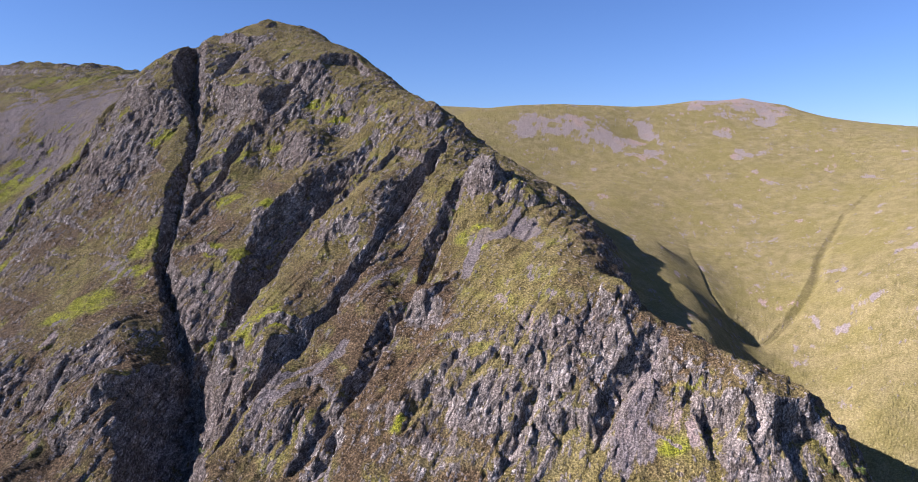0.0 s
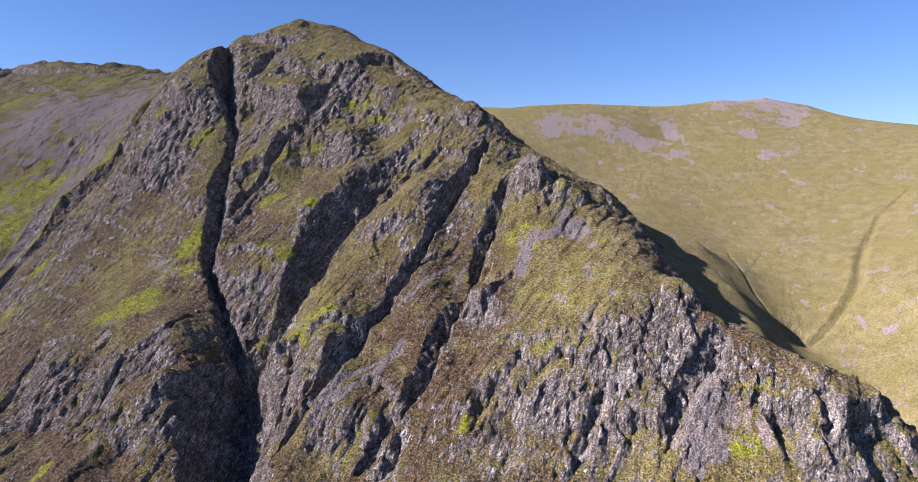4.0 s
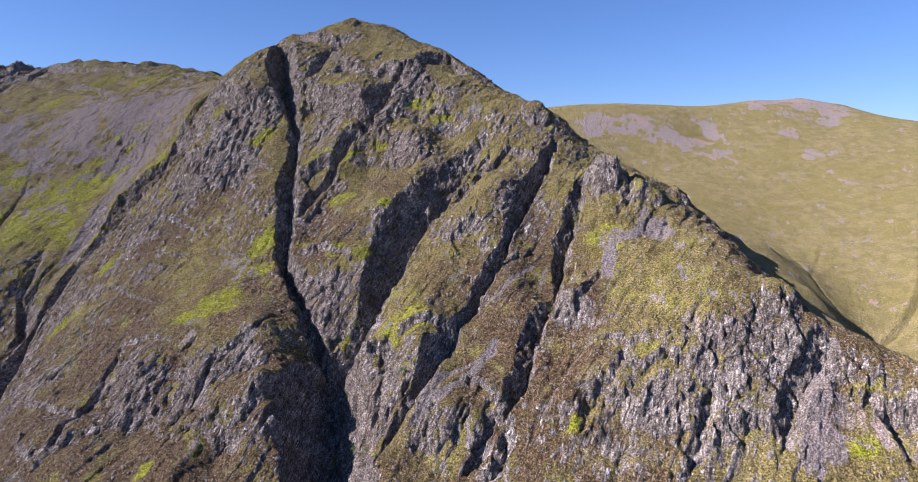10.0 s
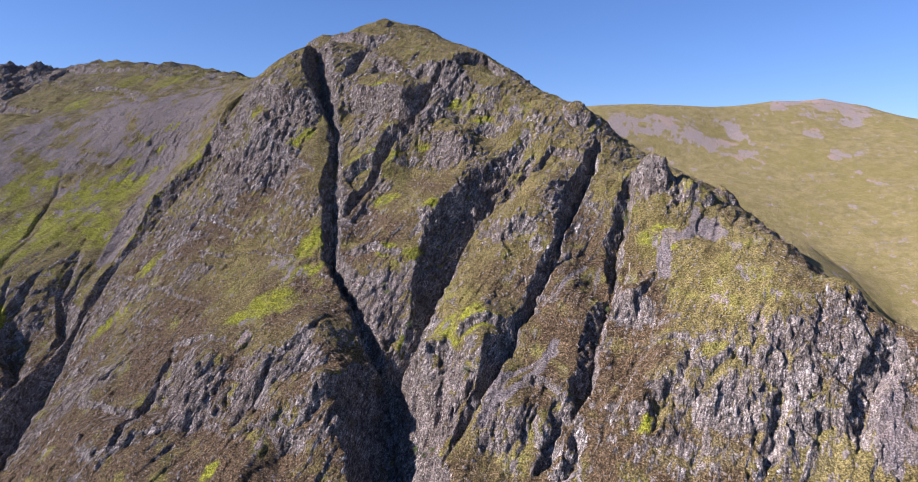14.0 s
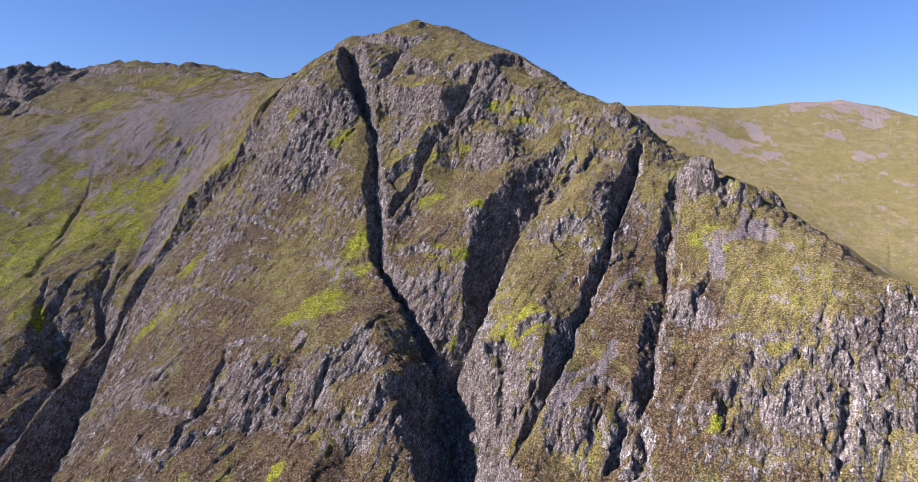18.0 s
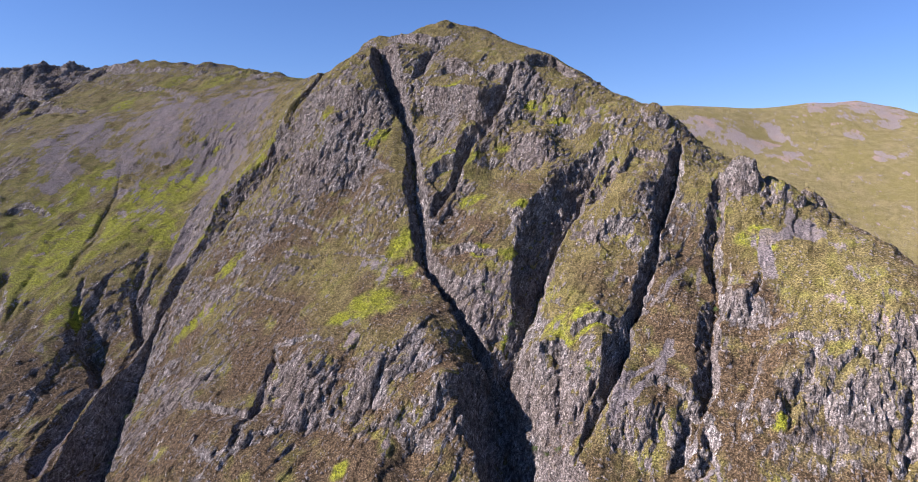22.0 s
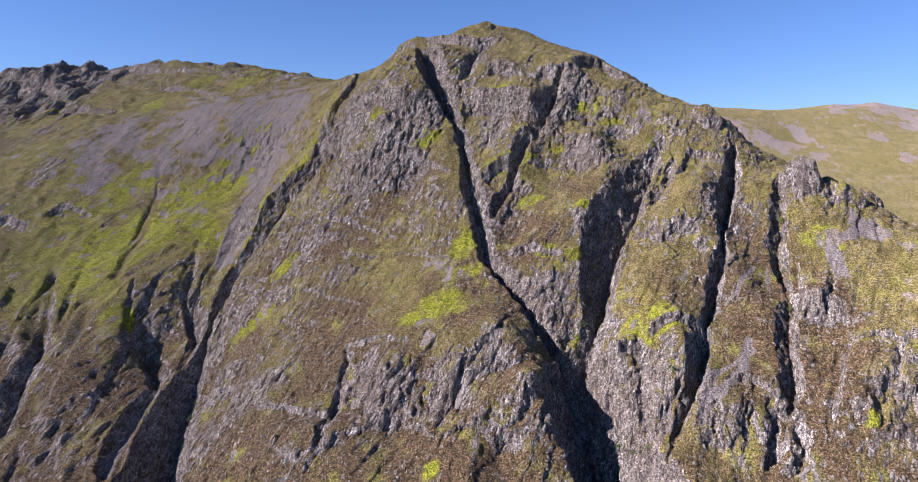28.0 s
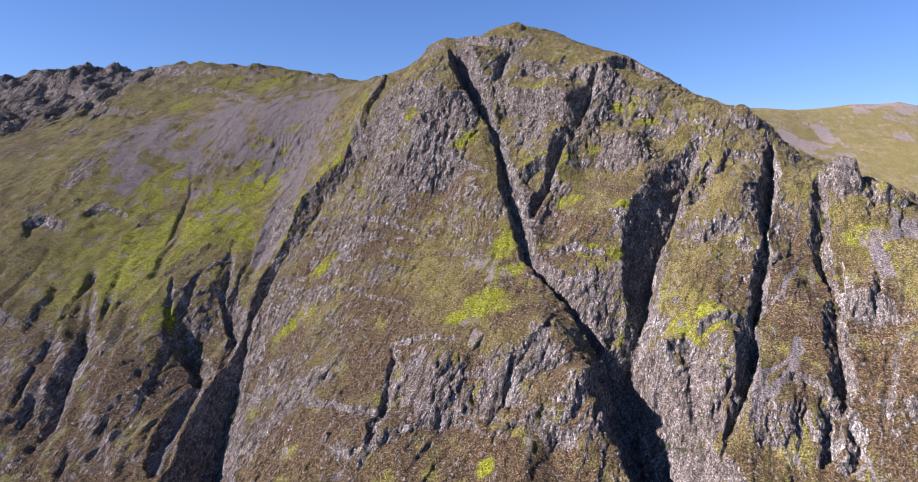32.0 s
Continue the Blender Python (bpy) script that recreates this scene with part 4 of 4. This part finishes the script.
BY_GULLY = [east_of(n, CELLX, CELLY) for n in ("main_gully", "second_gully", "third_gully", "slot_gully")]
BANDS = sum(b.astype(int) for b in BY_GULLY)
BUTTRESSES_OF = {}
for k, name in enumerate(("slab_buttress", "pillar_buttress", "grassy_rib", "heather_rib", "crag_spur")):
    ob = sheet(name, cell_main & (BANDS == k), "", "")
    ob.parent, ob.matrix_parent_inverse = mountain, Matrix.Translation((100, -255, -170))
    BUTTRESSES_OF[k] = ob
ridge = tagged(new("mountain_ridge"), "grassy mountain ridge with scree slopes and dark crags along its crest", "mountain")
on_crest = CELLY > np.interp(CELLX, [-1500, -900, -700, -500, -380], [1120, 1040, 1010, 900, 800])
for name, cells in (("crag_crest", on_crest), ("grass_slope", ~on_crest)):
    sheet(name, box & ~cell_main & (CELLX < -250) & cells, "", "").parent = ridge
hill = sheet("grassy_hill", box & ~cell_main & (CELLX >= -250), "broad rounded hill of pale yellow-green grass with grey scree patches", "hill")
ground = sheet("ground", ~box & ~cell_main, "rough grass of the glen and the low hills around it", "ground", "structure")


# ---- loose and standing rock ----
PHI = (1 + 5 ** 0.5) / 2
KNUCKLE = np.array([(-1, PHI, 0), (1, PHI, 0), (-1, -PHI, 0), (1, -PHI, 0), (0, -1, PHI), (0, 1, PHI), (0, -1, -PHI), (0, 1, -PHI), (PHI, 0, -1), (PHI, 0, 1), (-PHI, 0, -1), (-PHI, 0, 1)]) / 1.9
SIDES = np.array([(0, 11, 5), (0, 5, 1), (0, 1, 7), (0, 7, 10), (0, 10, 11), (1, 5, 9), (5, 11, 4), (11, 10, 2), (10, 7, 6), (7, 1, 8), (3, 9, 4), (3, 4, 2), (3, 2, 6), (3, 6, 8), (3, 8, 9), (4, 9, 5), (2, 4, 11), (6, 2, 10), (8, 6, 7), (9, 8, 1)])
dice = np.random.RandomState(23)
GRAD_Y, GRAD_X = np.gradient(LAND[..., 2], GY, GX)


def rock_shape(rough):
    """An angular stone: a knuckle of twelve corners, knocked out of round and flattened on a few sides."""
    v = KNUCKLE * (1 + rough * (dice.rand(12, 1) * 2 - 1))
    for _ in range(3):
        way = dice.normal(size=3)
        way /= np.linalg.norm(way)
        over = v @ way
        v = v - np.outer(np.maximum(over - 0.55, 0), way)
    return v


def slope_frame(j, i):
    """Across, down and out of the slope at a grid point."""
    n = np.array([-GRAD_X[j, i], -GRAD_Y[j, i], 1.0])
    n /= np.linalg.norm(n)
    down = np.array([n[0], n[1], 0.0]) + 1e-6
    down = down - n * (down @ n)
    down /= np.linalg.norm(down)
    return np.array([np.cross(down, n), down, n])


def pick(count, weight):
    flat = weight.ravel().astype(float)
    return np.unravel_index(dice.choice(flat.size, count, p=flat / flat.sum()), weight.shape)


def mesh_of(name, verts, faces, material):
    me = bpy.data.meshes.new(name)
    me.vertices.add(len(verts))
    me.vertices.foreach_set("co", np.asarray(verts, np.float32).ravel())
    faces = np.asarray(faces, np.int32)
    me.loops.add(faces.size)
    me.loops.foreach_set("vertex_index", faces.ravel())
    me.polygons.add(len(faces))
    me.polygons.foreach_set("loop_start", np.arange(0, faces.size, faces.shape[1], dtype=np.int32))
    me.update(calc_edges=True)
    me.materials.append(material)
    return me


gx2, gy2 = np.meshgrid(GX, GY)
cell_area = np.outer(np.gradient(GY), np.gradient(GX))
ROCKY = smooth(0.10, 0.3, COVER[..., 0]) * smooth(0.75, 0.45, COVER[..., 0]) * (1 - COVER[..., 1]) * cell_area
seen = (gy2 > 275) & (gy2 < 900) & (gx2 > -760)


def scatter(name, count, weight, low, high, label):
    verts, faces = [], []
    for k, (j, i) in enumerate(zip(*pick(count, weight))):
        size = low * (high / low) ** (dice.rand() ** 1.8)
        v = rock_shape(0.28) * size * np.array([0.6 + 0.3 * dice.rand(), 1.1 + 1.0 * dice.rand(), 0.35 + 0.25 * dice.rand()])
        turn = dice.normal() * 0.4 + 0.55
        c, s = math.cos(turn), math.sin(turn)
        v = v @ np.array([[c, s, 0], [-s, c, 0], [0, 0, 1]])
        verts.append(v @ slope_frame(j, i) + LAND[j, i])
        faces.append(SIDES + 12 * k)
    ob = new(name, mesh_of(name, np.concatenate(verts), np.concatenate(faces), CRAG_STONE))
    return tagged(ob, label, "rocks", "", "stuff")


scatter("scattered_rocks", 14000, ROCKY * (NEAR & seen), 0.35, 1.25, "pale angular rocks standing out of heather and grass on the mountain face")
scatter("ridge_rocks", 1800, ROCKY * (WEST & seen), 0.4, 1.5, "grey rocks strewn over the grassy slope of the ridge")

# single rocks that stand out of the face, each a piece of its buttress
ROCK_MESHES = [mesh_of("rock", rock_shape(0.3), SIDES, CRAG_STONE) for _ in range(8)]


def stand(count, weight, low, high, flat, owner):
    for k, (j, i) in enumerate(zip(*pick(count, weight))):
        ob = new("rock", ROCK_MESHES[k % 8])
        size = low + (high - low) * dice.rand() ** 2
        f = slope_frame(j, i)
        m = Matrix([[*(f[:, a] * np.array([0.8, 1.5, flat]) * size), LAND[j, i, a]] for a in range(3)] + [[0, 0, 0, 1]])
        under = owner(min(j, len(CY) - 1), min(i, len(CX) - 1))
        ob.parent, ob.matrix_parent_inverse = under, under.matrix_world.inverted()
        ob.matrix_world = m


bpy.context.view_layer.update()
stand(260, ROCKY * (NEAR & seen & (gy2 < 640)), 1.0, 2.3, 0.4, lambda j, i: BUTTRESSES_OF[int(BANDS[j, i])])
stand(90, ROCKY * (WEST & seen), 1.0, 2.4, 0.5, lambda j, i: ridge)
stand(70, cell_area * ((gx2 > 180) & (gx2 < 560) & (gy2 > 380) & (gy2 < 720)), 0.6, 1.6, 0.7, lambda j, i: hill)

# ---- rowans and birch scrub in the gullies ----
def tube(points, radii, sides=6):
    """A tapered limb through the points."""
    verts, faces = [], []
    for k, (p, r) in enumerate(zip(points, radii)):
        for a in range(sides):
            w = 2 * math.pi * a / sides
            verts.append((p[0] + r * math.cos(w), p[1] + r * math.sin(w), p[2]))
        if k:
            faces += [((k - 1) * sides + a, (k - 1) * sides + (a + 1) % sides, k * sides + (a + 1) % sides, k * sides + a) for a in range(sides)]
    return np.array(verts), np.array(faces)


def joined(pieces):
    verts, faces, n = [], [], 0
    for v, f in pieces:
        verts.append(v)
        faces.append(f + n)
        n += len(v)
    return np.concatenate(verts), np.concatenate(faces)


def scrub_meshes(tall):
    """Trunk with limbs, and a ragged crown of leaf sprays, for a small tree."""
    limbs = [tube([(0, 0, -0.6), (0.06, 0.03, 0.3 * tall), (0.16, -0.05, 0.62 * tall), (0.2, 0.0, 0.9 * tall)], [0.11, 0.085, 0.05, 0.012])]
    tips = [(0.2, 0.0, 0.9 * tall)]
    for k in range(7):
        w, base = 2.4 * k + dice.rand(), (0.25 + 0.08 * k) * tall
        out = (0.42 - 0.03 * k) * tall
        tip = (out * math.cos(w), out * math.sin(w), base + (0.18 + 0.2 * dice.rand()) * tall)
        limbs.append(tube([(0.1, 0, base), (0.5 * tip[0], 0.5 * tip[1], base + 0.1 * tall), tip], [0.05, 0.032, 0.008], 5))
        tips.append(tip)
    trunk = mesh_of("trunk", *joined(limbs), BARK)
    leaves = []
    for tip in tips:
        for _ in range(46):
            c = np.array(tip) + dice.normal(size=3) * np.array([0.13, 0.13, 0.10]) * tall
            u, v = dice.normal(size=3), dice.normal(size=3)
            u /= np.linalg.norm(u)
            v = np.cross(u, v)
            v /= np.linalg.norm(v)
            a, b = 0.055 * tall * (0.6 + 0.8 * dice.rand()), 0.03 * tall
            leaves.append((np.array([c - a * u, c - b * v, c + a * u, c + b * v]), np.array([[0, 1, 2, 3]])))
    return trunk, mesh_of("crown", *joined(leaves), LEAF)


def height_at(x, y):
    i, j = np.searchsorted(GX, x), np.searchsorted(GY, y)
    near_by = LAND[max(j - 4, 0):j + 5, max(i - 4, 0):i + 5].reshape(-1, 3)
    return near_by[np.argmin((near_by[:, 0] - x) ** 2 + (near_by[:, 1] - y) ** 2)]


ROWANS = [(-165, 442), (-168, 437), (-188, 454), (-156, 442), (-172, 431), (-175, 428), (-143, 359), (-148, 348), (-153, 358), (-159, 369), (-129, 364), (-479, 466), (-475, 499), (-451, 409), (-476, 487), (-480, 478), (-185, 449), (-162, 442),
          (187, 290), (195, 289), (179, 286), (-4, 481), (-6, 476), (-1, 486), (-168, 446), (-34, 406), (-470, 492), (-465, 493), (-471, 482), (-472, 470)]
kinds = [scrub_meshes(t) for t in (3.2, 4.0, 2.6)]
for k, (x, y) in enumerate(ROWANS):
    trunk, crown = kinds[k % 3]
    tree = new("rowan_bush")
    tree.matrix_world = Matrix.Translation([float(v) for v in height_at(x, y)]) @ Matrix.Rotation(dice.rand() * 6.28, 4, "Z") @ Matrix.Scale(0.75 + 0.5 * dice.rand(), 4)
    for name, me in (("trunk", trunk), ("crown", crown)):
        new(name, me).parent = tree
    tagged(tree, "small green rowan bush rooted in a gully between rock walls", "bush", "bushes in the gullies")
